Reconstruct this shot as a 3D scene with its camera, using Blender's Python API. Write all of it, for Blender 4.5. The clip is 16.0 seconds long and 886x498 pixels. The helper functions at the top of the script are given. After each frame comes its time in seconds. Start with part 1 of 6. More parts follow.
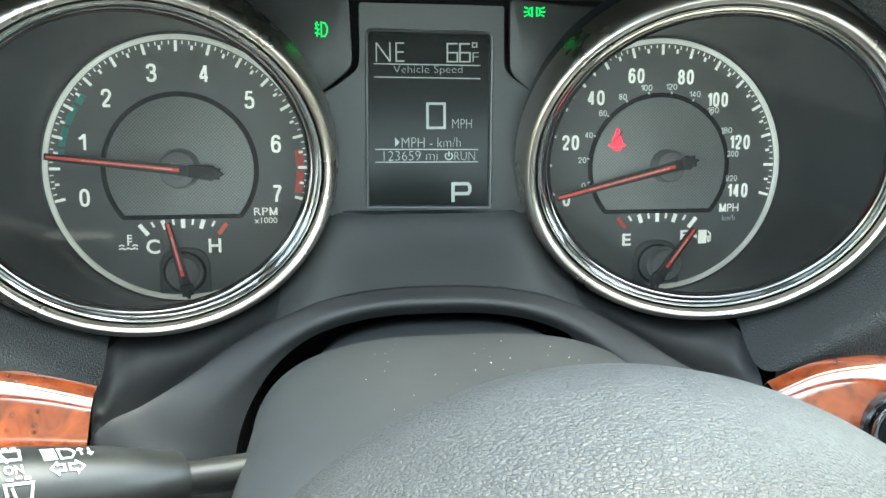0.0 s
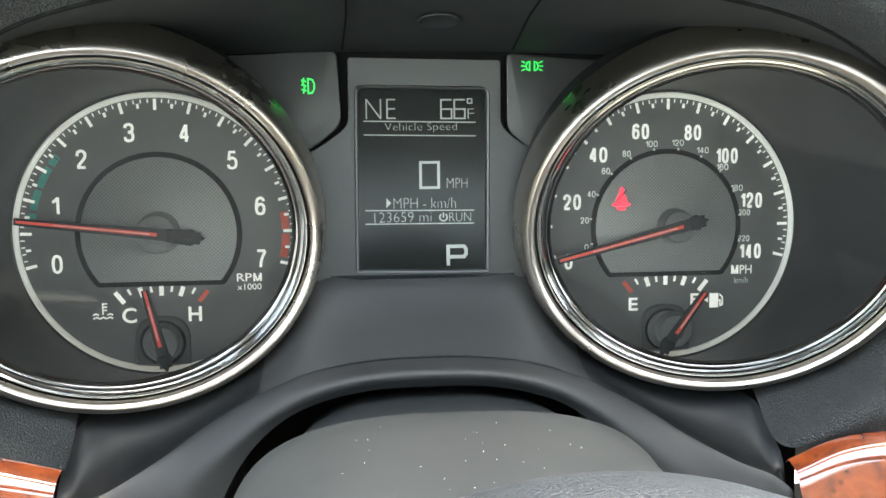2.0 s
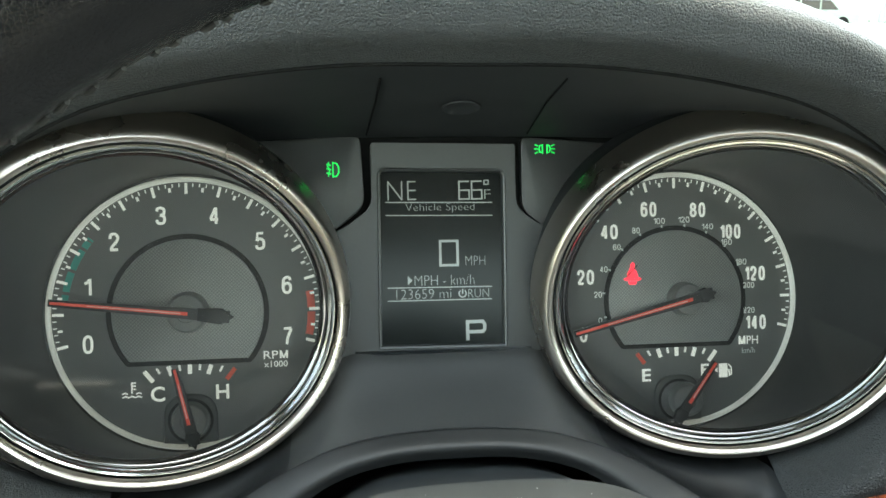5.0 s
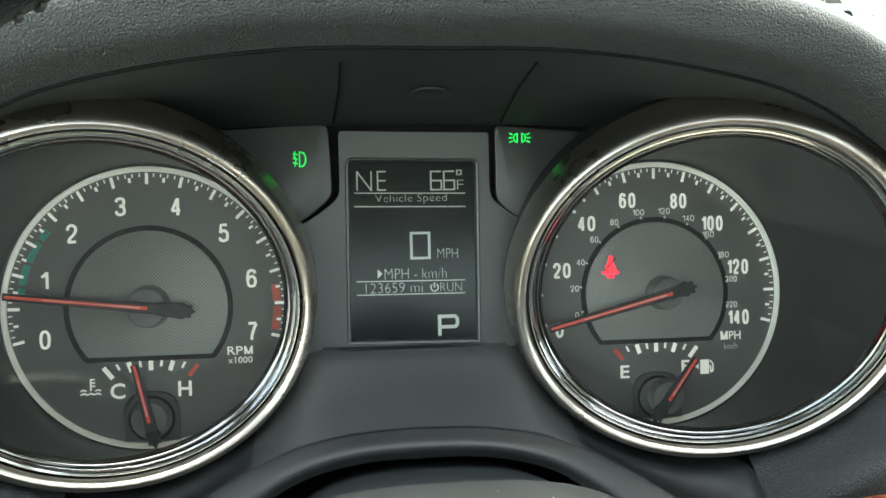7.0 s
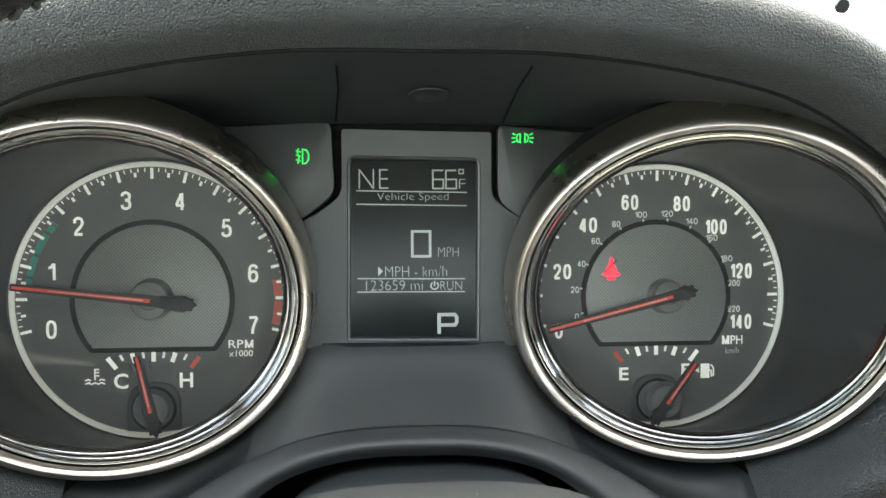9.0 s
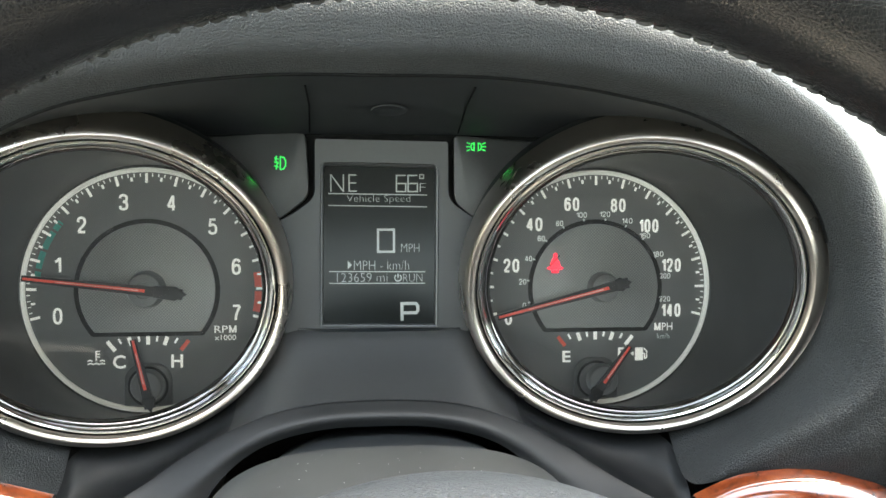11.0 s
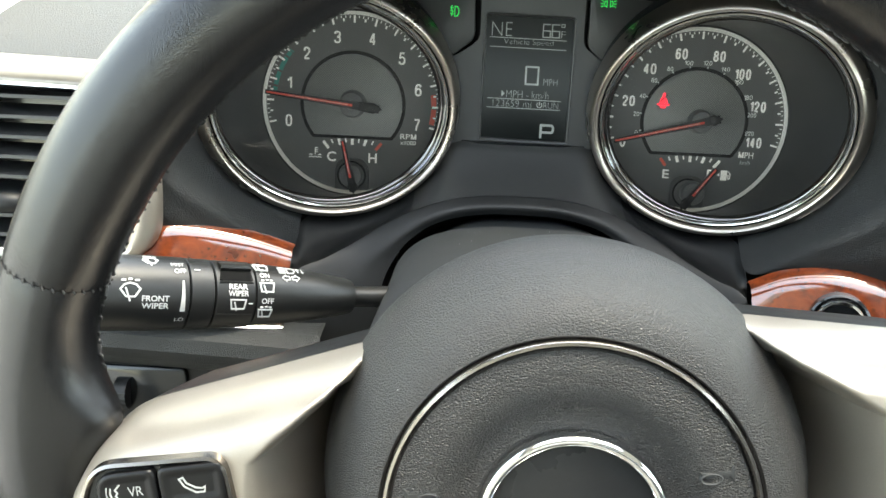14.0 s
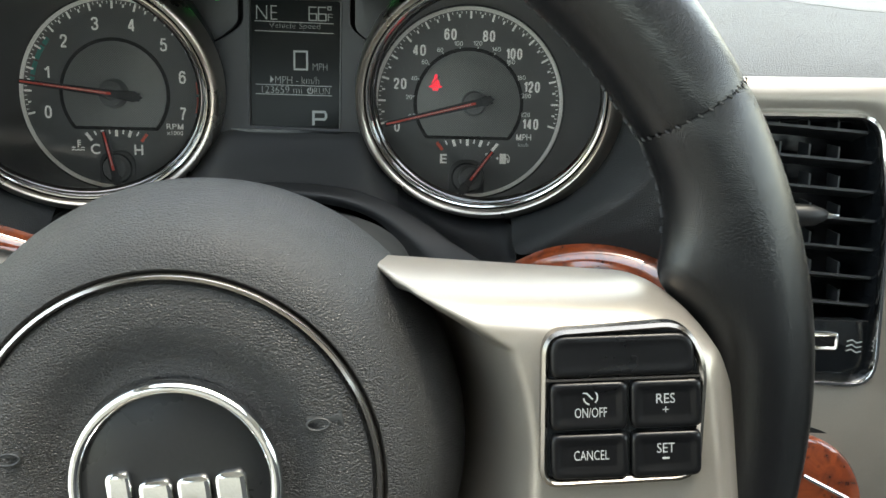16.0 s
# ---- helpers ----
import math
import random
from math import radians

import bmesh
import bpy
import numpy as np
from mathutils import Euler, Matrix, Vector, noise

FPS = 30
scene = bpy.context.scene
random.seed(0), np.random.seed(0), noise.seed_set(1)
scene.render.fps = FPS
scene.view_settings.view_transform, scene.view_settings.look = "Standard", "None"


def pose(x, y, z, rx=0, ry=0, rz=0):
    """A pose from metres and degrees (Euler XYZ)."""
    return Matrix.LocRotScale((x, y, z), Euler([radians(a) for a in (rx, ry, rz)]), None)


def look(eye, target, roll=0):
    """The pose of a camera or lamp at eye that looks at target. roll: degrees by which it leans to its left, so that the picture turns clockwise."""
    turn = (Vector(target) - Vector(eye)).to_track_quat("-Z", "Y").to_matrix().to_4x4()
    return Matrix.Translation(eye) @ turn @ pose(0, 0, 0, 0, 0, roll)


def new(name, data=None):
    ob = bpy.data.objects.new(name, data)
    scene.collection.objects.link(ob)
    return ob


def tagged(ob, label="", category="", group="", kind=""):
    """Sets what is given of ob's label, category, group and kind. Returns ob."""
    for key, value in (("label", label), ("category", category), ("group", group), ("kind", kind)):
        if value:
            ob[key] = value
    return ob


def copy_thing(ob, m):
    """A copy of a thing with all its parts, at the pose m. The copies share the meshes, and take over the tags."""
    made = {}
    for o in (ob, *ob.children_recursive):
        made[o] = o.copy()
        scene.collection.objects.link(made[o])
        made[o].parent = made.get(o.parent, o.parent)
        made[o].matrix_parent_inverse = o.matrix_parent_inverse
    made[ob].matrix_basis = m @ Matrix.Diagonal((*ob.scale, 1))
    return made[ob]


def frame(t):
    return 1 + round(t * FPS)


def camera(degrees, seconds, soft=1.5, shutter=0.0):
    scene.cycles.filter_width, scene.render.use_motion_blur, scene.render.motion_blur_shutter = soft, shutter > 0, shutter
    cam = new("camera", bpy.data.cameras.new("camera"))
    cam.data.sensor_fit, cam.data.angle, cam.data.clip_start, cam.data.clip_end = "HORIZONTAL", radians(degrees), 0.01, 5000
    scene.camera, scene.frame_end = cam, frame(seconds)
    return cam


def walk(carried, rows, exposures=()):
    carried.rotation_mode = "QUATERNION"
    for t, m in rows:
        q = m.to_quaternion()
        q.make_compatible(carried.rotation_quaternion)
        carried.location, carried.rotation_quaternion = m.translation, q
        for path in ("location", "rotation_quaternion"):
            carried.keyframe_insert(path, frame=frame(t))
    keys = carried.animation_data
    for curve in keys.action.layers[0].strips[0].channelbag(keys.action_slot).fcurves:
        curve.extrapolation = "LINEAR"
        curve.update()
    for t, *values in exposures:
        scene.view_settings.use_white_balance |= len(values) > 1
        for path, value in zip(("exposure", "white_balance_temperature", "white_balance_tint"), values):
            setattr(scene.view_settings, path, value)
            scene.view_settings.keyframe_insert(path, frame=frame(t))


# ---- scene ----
cam = camera(51.59, 16.0)
PATH = [
    (0, (-0.03608, -0.38231, 0.02654), (-0.01407, -0.18595, -0.00437), -0.18),
    (0.5, (-0.02968, -0.37122, 0.02859), (-0.00859, -0.17426, 0.00101), -0.40),
    (1, (-0.02260, -0.36525, 0.03182), (-0.00395, -0.16816, 0.00341), -0.39),
    (1.5, (-0.02670, -0.36185, 0.02672), (-0.00906, -0.16365, 0.00644), -0.47),
    (2, (-0.02810, -0.36023, 0.02888), (-0.00765, -0.16225, 0.00920), -0.61),
    (2.5, (-0.03465, -0.33359, 0.01473), (-0.01409, -0.13542, -0.00284), -0.67),
    (3, (-0.04477, -0.36552, 0.02878), (-0.02342, -0.16698, 0.01754), -0.86),
    (3.5, (-0.05110, -0.37168, 0.02592), (-0.02767, -0.17313, 0.02045), -1.03),
    (6, (-0.04246, -0.36994, 0.02848), (-0.01480, -0.17188, 0.02699), -1.49),
    (6.5, (-0.03783, -0.35918, 0.02552), (-0.00985, -0.16116, 0.02333), -1.55),
    (7, (-0.03460, -0.36097, 0.02608), (-0.00841, -0.16271, 0.02318), -1.30),
    (7.5, (-0.03058, -0.35930, 0.02682), (-0.00766, -0.16067, 0.02261), -0.76),
    (8, (-0.02955, -0.35921, 0.02867), (-0.00976, -0.16024, 0.02422), -0.47),
    (8.5, (-0.02423, -0.36159, 0.02888), (-0.00594, -0.16250, 0.02383), -0.25),
    (11, (-0.00875, -0.41212, 0.03226), (0.00999, -0.21311, 0.02565), -0.15),
    (11.5, (0.01246, -0.45947, 0.01575), (0.02882, -0.26026, 0.00872), 0.34),
    (12, (-0.01770, -0.49076, -0.01027), (-0.00064, -0.29294, -0.03420), 1.22),
    (12.5, (-0.04432, -0.50063, -0.02493), (-0.03373, -0.30456, -0.06293), 2.49),
    (13, (-0.04666, -0.51334, -0.00275), (-0.05031, -0.31889, -0.04935), 2.67),
    (13.5, (-0.04431, -0.52161, 0.01942), (-0.05186, -0.32785, -0.02952), 2.73),
    (14, (-0.02384, -0.54468, 0.05261), (-0.03078, -0.35081, 0.00394), 2.44),
    (14.5, (0.00901, -0.56259, 0.07504), (0.00309, -0.36814, 0.02862), 2.31),
    (15, (0.04335, -0.56797, 0.07561), (0.03654, -0.37147, 0.03904), 1.76),
    (15.5, (0.06061, -0.55983, 0.04434), (0.05795, -0.36316, 0.00813), 1.44),
    (16, (0.08353, -0.52803, 0.01567), (0.08514, -0.33151, -0.02145), 1.37),
]
LIGHT = [(0, 4.5, 6950, -8), (1.5, 4.54, 7300, -1), (2.5, 4.44, 7500, 3), (3, 4.93, 7400, 3), (3.5, 4.68, 7450, 1), (6, 4.02, 7450, -8), (8.5, 4.26, 7600, 1), (11, 4.25, 7550, 2), (11.5, 3.93, 7750, 3), (12, 3.4, 7850, 3), (12.5, 3.09, 7600, 1), (13.5, 3.68, 7500, 1), (14.5, 3.08, 7600, 1), (15, 2.12, 7950, 1), (15.5, 2.22, 7850, 0), (16, 3.06, 7450, 1)]
CAR = pose(0, 0, 1.25, -15, 0, 0)   # dial faces lean back 15 degrees
walk(cam, [(t, CAR @ look(eye, target, roll)) for t, eye, target, roll in PATH], LIGHT)

U = 0.088   # metres in one layout unit; the layout below is drawn in these units, dial faces in the plane y = 0

# ---- world and light ----
world = bpy.data.worlds.new("sky")
scene.world = world
world.use_nodes = True
wn = world.node_tree.nodes
sky = wn.new("ShaderNodeTexSky")
sky.sky_type = "NISHITA"
sky.sun_disc = False
sky.sun_elevation, sky.sun_rotation = radians(76), radians(63)
sky.ozone_density = 0.4
sky.air_density, sky.dust_density = 1.2, 2.0
haze = wn.new("ShaderNodeHueSaturation")   # thin haze greys the sky
haze.inputs["Saturation"].default_value = 0.72
world.node_tree.links.new(sky.outputs[0], haze.inputs["Color"])
world.node_tree.links.new(haze.outputs[0], wn["Background"].inputs[0])
wn["Background"].inputs[1].default_value = 0.15
sun_data = bpy.data.lights.new("sun", "SUN")
sun_data.energy, sun_data.angle, sun_data.color = 0.62, radians(18), (1.0, 0.98, 0.95)
sun = new("sun", sun_data)
sun.matrix_world = look((1.1, 0.56, 5.95), (0, 0, 1.0))

# ---- materials ----


def mat(name, color, rough=0.5, metal=0.0, grain=None, bump=0.0, bump_scale=1.0, vary=0.12, vary_scale=30.0, coat=0.0, emit=0.0, spec=0.5, rough_vary=0.1, stretch=(1, 1, 1)):
    """One procedural surface: colour with stains at two scales, roughness wear and a relief (leather cells, fine noise or weave)."""
    m = bpy.data.materials.new(name)
    m.use_nodes = True
    nt = m.node_tree
    n, l = nt.nodes, nt.links
    b = n["Principled BSDF"]
    tc = n.new("ShaderNodeTexCoord")
    mp = n.new("ShaderNodeMapping")
    mp.inputs["Scale"].default_value = stretch
    l.new(tc.outputs["Object"], mp.inputs[0])
    big = n.new("ShaderNodeTexNoise")
    big.inputs["Scale"].default_value, big.inputs["Detail"].default_value = vary_scale, 5
    fine = n.new("ShaderNodeTexNoise")
    fine.inputs["Scale"].default_value, fine.inputs["Detail"].default_value = vary_scale * 25, 3
    for t in (big, fine):
        l.new(mp.outputs[0], t.inputs["Vector"])
    mixn = n.new("ShaderNodeMix")
    mixn.inputs[0].default_value = 0.4
    l.new(big.outputs[0], mixn.inputs[2])
    l.new(fine.outputs[0], mixn.inputs[3])
    ramp = n.new("ShaderNodeValToRGB")
    c = Vector(color)
    ramp.color_ramp.elements[0].position, ramp.color_ramp.elements[1].position = 0.3, 0.7
    ramp.color_ramp.elements[0].color = (*(c * (1 - vary)), 1)
    ramp.color_ramp.elements[1].color = (*(c * (1 + vary)), 1)
    l.new(mixn.outputs[0], ramp.inputs[0])
    l.new(ramp.outputs[0], b.inputs["Base Color"])
    rr = n.new("ShaderNodeMapRange")
    rr.inputs[3].default_value, rr.inputs[4].default_value = max(0.02, rough - rough_vary), min(1, rough + rough_vary)
    l.new(big.outputs[0], rr.inputs[0])
    l.new(rr.outputs[0], b.inputs["Roughness"])
    b.inputs["Metallic"].default_value = metal
    b.inputs["Specular IOR Level"].default_value = spec
    b.inputs["Coat Weight"].default_value = coat
    b.inputs["Coat Roughness"].default_value = 0.03
    if emit:
        b.inputs["Emission Color"].default_value = (*color, 1)
        b.inputs["Emission Strength"].default_value = emit
    if bump:
        bp = n.new("ShaderNodeBump")
        bp.inputs["Strength"].default_value = 1.0
        bp.inputs["Distance"].default_value = bump
        if grain == "leather":
            warp = n.new("ShaderNodeTexNoise")
            warp.inputs["Scale"].default_value = bump_scale * 0.9
            l.new(mp.outputs[0], warp.inputs["Vector"])
            add = n.new("ShaderNodeVectorMath")
            add.operation = "MULTIPLY_ADD"
            add.inputs[1].default_value = (1.0 / bump_scale,) * 3
            l.new(warp.outputs[1], add.inputs[0])
            l.new(mp.outputs[0], add.inputs[2])
            v = n.new("ShaderNodeTexVoronoi")
            v.feature = "SMOOTH_F1"
            v.inputs["Smoothness"].default_value = 0.12
            v.inputs["Scale"].default_value = bump_scale
            l.new(add.outputs[0], v.inputs["Vector"])
            pebble = n.new("ShaderNodeMath")   # domed pebbles parted by soft creases
            pebble.operation = "MULTIPLY"
            pebble.inputs[1].default_value = -1.0
            l.new(v.outputs["Distance"], pebble.inputs[0])
            edge = n.new("ShaderNodeTexVoronoi")
            edge.feature = "DISTANCE_TO_EDGE"
            edge.inputs["Scale"].default_value = bump_scale
            l.new(add.outputs[0], edge.inputs["Vector"])
            crease = n.new("ShaderNodeMapRange")
            crease.interpolation_type = "SMOOTHSTEP"
            crease.inputs[2].default_value, crease.inputs[3].default_value, crease.inputs[4].default_value = 0.16, -0.45, 0.0
            l.new(edge.outputs["Distance"], crease.inputs[0])
            cut = n.new("ShaderNodeMath")
            l.new(pebble.outputs[0], cut.inputs[0])
            l.new(crease.outputs[0], cut.inputs[1])
            wrinkle = n.new("ShaderNodeTexNoise")
            wrinkle.inputs["Scale"].default_value, wrinkle.inputs["Detail"].default_value, wrinkle.inputs["Distortion"].default_value = bump_scale * 0.55, 3, 0.8
            l.new(mp.outputs[0], wrinkle.inputs["Vector"])
            soft = n.new("ShaderNodeMath")
            soft.operation = "MULTIPLY_ADD"
            soft.inputs[1].default_value = 0.8
            l.new(wrinkle.outputs[0], soft.inputs[0])
            l.new(cut.outputs[0], soft.inputs[2])
            l.new(soft.outputs[0], bp.inputs["Height"])
        elif grain == "weave":
            mp.inputs["Rotation"].default_value = (radians(90), 0, radians(45))
            ck = n.new("ShaderNodeTexVoronoi")
            ck.voronoi_dimensions = "2D"
            ck.inputs["Scale"].default_value, ck.inputs["Randomness"].default_value = bump_scale, 0.0
            l.new(mp.outputs[0], ck.inputs["Vector"])
            l.new(ck.outputs["Distance"], bp.inputs["Height"])
            dots = n.new("ShaderNodeMapRange")
            dots.inputs[1].default_value, dots.inputs[2].default_value = 0.10, 0.62
            dots.inputs[3].default_value, dots.inputs[4].default_value = 1.15, 0.60
            l.new(ck.outputs["Distance"], dots.inputs[0])
            dm = n.new("ShaderNodeMix")
            dm.data_type, dm.blend_type = "RGBA", "MULTIPLY"
            dm.inputs[0].default_value = 1.0
            l.new(ramp.outputs[0], dm.inputs[6])
            l.new(dots.outputs[0], dm.inputs[7])
            l.new(dm.outputs[2], b.inputs["Base Color"])
        else:
            fn = n.new("ShaderNodeTexNoise")
            fn.inputs["Scale"].default_value, fn.inputs["Detail"].default_value = bump_scale, 4
            l.new(mp.outputs[0], fn.inputs["Vector"])
            l.new(fn.outputs[0], bp.inputs["Height"])
        l.new(bp.outputs[0], b.inputs["Normal"])
    return m


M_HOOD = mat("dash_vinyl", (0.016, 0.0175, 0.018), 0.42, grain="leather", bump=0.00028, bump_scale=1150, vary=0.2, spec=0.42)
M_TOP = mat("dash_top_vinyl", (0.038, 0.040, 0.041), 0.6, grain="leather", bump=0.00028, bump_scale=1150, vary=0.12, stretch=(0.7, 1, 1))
# dash vinyl made paler: the far dash's sheen is put into the colour
M_FARSHEEN = mat("far_dash_vinyl_sheen", (0.078, 0.079, 0.077), 0.55, grain="leather", bump=0.00022, bump_scale=1150, vary=0.12, stretch=(0.7, 1, 1))
M_PAD = mat("hub_vinyl", (0.017, 0.017, 0.017), 0.44, grain="leather", bump=0.00036, bump_scale=1350, vary=0.15, stretch=(0.75, 1, 1.15))
M_COVER = mat("hub_cover_vinyl", (0.018, 0.018, 0.018), 0.46, grain="leather", bump=0.00021, bump_scale=1350, vary=0.15, stretch=(0.75, 1, 1.15), spec=0.48)
M_RIM = mat("rim_leather", (0.0045, 0.0045, 0.005), 0.21, grain="leather", bump=0.00004, bump_scale=1300, vary=0.3, rough_vary=0.12, spec=0.50)
M_PLASTIC = mat("matte_black_plastic", (0.0075, 0.0080, 0.0085), 0.44, spec=0.3, bump=0.00003, bump_scale=3000, vary=0.15)
M_VISOR = mat("visor_plastic", (0.008, 0.010, 0.012), 0.6, bump=0.00002, bump_scale=2500)
M_PANEL = mat("charcoal_metallic_plastic", (0.034, 0.0345, 0.0345), 0.42, metal=0.2, bump=0.00002, bump_scale=3500, vary=0.08)
M_CENTRE = mat("charcoal_satin_plastic", (0.026, 0.0262, 0.026), 0.42, bump=0.00002, bump_scale=3500, vary=0.08, spec=0.4)
M_PLATE = mat("smoked_indicator_plastic", (0.020, 0.0205, 0.0205), 0.42, bump=0.00003, bump_scale=4000, vary=0.15)
# near-black for gaps and seams, and for shade painted into recesses
M_GROOVE = mat("dark_gap_and_shade", (0.003, 0.003, 0.003), 0.8, spec=0.1)
M_GLOSS = mat("gloss_black_plastic", (0.006, 0.007, 0.008), 0.13, vary=0.3, rough_vary=0.06)
M_WELL = mat("gauge_well_plastic", (0.013, 0.0135, 0.014), 0.36, vary=0.3, rough_vary=0.06, spec=0.36)
M_DIAL = mat("dial_print_grey", (0.100, 0.100, 0.096), 0.5, bump=0.00001, bump_scale=4000, vary=0.1)
M_DISC = mat("dial_weave", (0.27, 0.268, 0.255), 0.45, metal=0.3, grain="weave", bump=0.00012, bump_scale=1000, vary=0.06)
M_KEYHOLE = mat("keyhole_grey", (0.042, 0.042, 0.041), 0.4, vary=0.15)
M_CAP = mat("needle_cap_grey", (0.12, 0.12, 0.116), 0.42, vary=0.12)
# faint emission added to brighten the dial print
M_WHITE = mat("glowing_white_print", (0.82, 0.82, 0.80), 0.5, vary=0.04, emit=0.026)
# emission added so ring and small numerals stay bright in the shade
M_RING = mat("glowing_pale_ring", (0.74, 0.74, 0.72), 0.35, vary=0.06, emit=0.012)
M_RED = mat("red_print", (0.75, 0.10, 0.06), 0.5, vary=0.05)
M_TEAL = mat("teal_print", (0.04, 0.24, 0.20), 0.5, vary=0.05)
M_NEEDLE = mat("lit_red_needle", (0.62, 0.06, 0.04), 0.4, emit=0.015, vary=0.04)
M_CORE = mat("pale_needle_core", (0.72, 0.42, 0.38), 0.4, vary=0.04)
M_GREEN = mat("lit_green_symbol", (0.01, 0.70, 0.10), 0.5, emit=0.04, vary=0.02)
M_REDLAMP = mat("lit_red_symbol", (0.85, 0.02, 0.05), 0.5, emit=0.12, vary=0.02)
M_LCD = mat("lcd_dark_glass", (0.006, 0.007, 0.0068), 0.16, vary=0.1, rough_vary=0.04, spec=0.14)
M_LCDTEXT = mat("lcd_lit_segment", (0.22, 0.23, 0.22), 0.5, emit=0.016, vary=0.02)
M_CHROME = mat("chrome", (0.74, 0.74, 0.73), 0.07, metal=1.0, vary=0.03, rough_vary=0.03)
M_BRONZE = mat("smoked_chrome", (0.45, 0.405, 0.355), 0.28, metal=1.0, vary=0.05, rough_vary=0.05)
M_SMOKE = mat("dark_smoked_chrome", (0.46, 0.42, 0.385), 0.14, metal=1.0, vary=0.05, rough_vary=0.04)
M_LIP = mat("black_chrome", (0.17, 0.165, 0.16), 0.10, metal=1.0, vary=0.05, rough_vary=0.03)
M_SILVER = mat("champagne_silver_paint", (0.30, 0.272, 0.236), 0.34, metal=0.6, bump=0.00001, bump_scale=6000, vary=0.05, vary_scale=60)
M_HORN = mat("smooth_hub_vinyl", (0.020, 0.021, 0.021), 0.5, vary=0.1)
M_STALK = mat("satin_stalk_plastic", (0.009, 0.0095, 0.0095), 0.36, bump=0.00002, bump_scale=3000, vary=0.15, spec=0.5)
M_BEAD = mat("dark_bead_chrome", (0.24, 0.22, 0.20), 0.22, metal=1.0, vary=0.1)
M_DIMPRINT = mat("grey_button_print", (0.32, 0.33, 0.32), 0.6, vary=0.08)
M_STITCH = mat("black_thread", (0.022, 0.022, 0.022), 0.8, vary=0.3)
M_PRINT = mat("pale_grey_print", (0.55, 0.56, 0.55), 0.6, vary=0.06)
M_PAPER = mat("white_paper", (0.85, 0.86, 0.84), 0.7, vary=0.03)
M_GREENPAPER = mat("green_paper_edge", (0.10, 0.45, 0.05), 0.7)
M_BOOK = mat("dark_green_cover", (0.012, 0.045, 0.008), 0.5, vary=0.2)
M_BEIGE = mat("beige_trim", (0.52, 0.50, 0.42), 0.55, bump=0.00006, bump_scale=1200)
M_CLOTH = mat("headliner_cloth", (0.42, 0.40, 0.36), 0.9, bump=0.0002, bump_scale=1500)
M_TRIM = mat("grey_beige_trim", (0.22, 0.22, 0.212), 0.6, bump=0.0001, bump_scale=900)
M_CABIN = mat("dark_cabin_carpet", (0.05, 0.05, 0.05), 0.9, bump=0.0003, bump_scale=800)
# beige of the added wall that bounces fill onto the dials
M_BOUNCE = mat("beige_bounce", (0.42, 0.40, 0.35), 0.9, bump=0.0003, bump_scale=800)
M_FLOOR = mat("worn_grey_carpet", (0.20, 0.19, 0.17), 0.9, bump=0.0003, bump_scale=800)
M_BUTTON = mat("button_rubber", (0.004, 0.004, 0.0045), 0.30, vary=0.2, bump=0.00001, bump_scale=5000, spec=0.28)
M_SLAT = mat("vent_slat_plastic", (0.021, 0.022, 0.023), 0.42, vary=0.15)
M_BADGE = mat("badge_enamel", (0.012, 0.0125, 0.013), 0.28, vary=0.15, spec=0.25)
M_ASPHALT = mat("pale_concrete", (0.36, 0.355, 0.34), 0.9, bump=0.004, bump_scale=60, vary_scale=0.8)
M_CARPAINT = mat("grey_green_car_paint", (0.10, 0.125, 0.11), 0.3, coat=0.6, vary=0.1, vary_scale=2)


def wood_material():
    """Lacquered burl: warped bands with dark eyes under a clear coat."""
    m = mat("burl_wood", (0.28, 0.075, 0.025), 0.35, coat=1.0, vary=0.3, vary_scale=60, spec=0.1)
    nt = m.node_tree
    n, l = nt.nodes, nt.links
    tc = next(x for x in n if x.type == "TEX_COORD")
    noise_a = n.new("ShaderNodeTexNoise")
    noise_a.inputs["Scale"].default_value, noise_a.inputs["Detail"].default_value, noise_a.inputs["Distortion"].default_value = 85, 8, 1.3
    l.new(tc.outputs["Object"], noise_a.inputs["Vector"])
    ramp = n.new("ShaderNodeValToRGB")
    e = ramp.color_ramp.elements
    e[0].position, e[0].color = 0.24, (0.046, 0.009, 0.0038, 1)
    e[1].position, e[1].color = 0.76, (0.22, 0.046, 0.011, 1)
    mid = ramp.color_ramp.elements.new(0.48)
    mid.color = (0.135, 0.025, 0.0065, 1)
    l.new(noise_a.outputs[0], ramp.inputs[0])
    eyes = n.new("ShaderNodeTexVoronoi")
    eyes.inputs["Scale"].default_value = 210
    l.new(tc.outputs["Object"], eyes.inputs["Vector"])
    er = n.new("ShaderNodeMapRange")
    er.inputs[1].default_value, er.inputs[2].default_value, er.inputs[3].default_value, er.inputs[4].default_value = 0.08, 0.28, 0.35, 1.0
    l.new(eyes.outputs["Distance"], er.inputs[0])
    mul = n.new("ShaderNodeMix")
    mul.data_type, mul.blend_type = "RGBA", "MULTIPLY"
    mul.inputs[0].default_value = 0.75
    l.new(ramp.outputs[0], mul.inputs[6])
    l.new(er.outputs[0], mul.inputs[7])
    l.new(mul.outputs[2], n["Principled BSDF"].inputs["Base Color"])
    n["Principled BSDF"].inputs["Coat IOR"].default_value = 1.95
    return m


M_WOOD = wood_material()


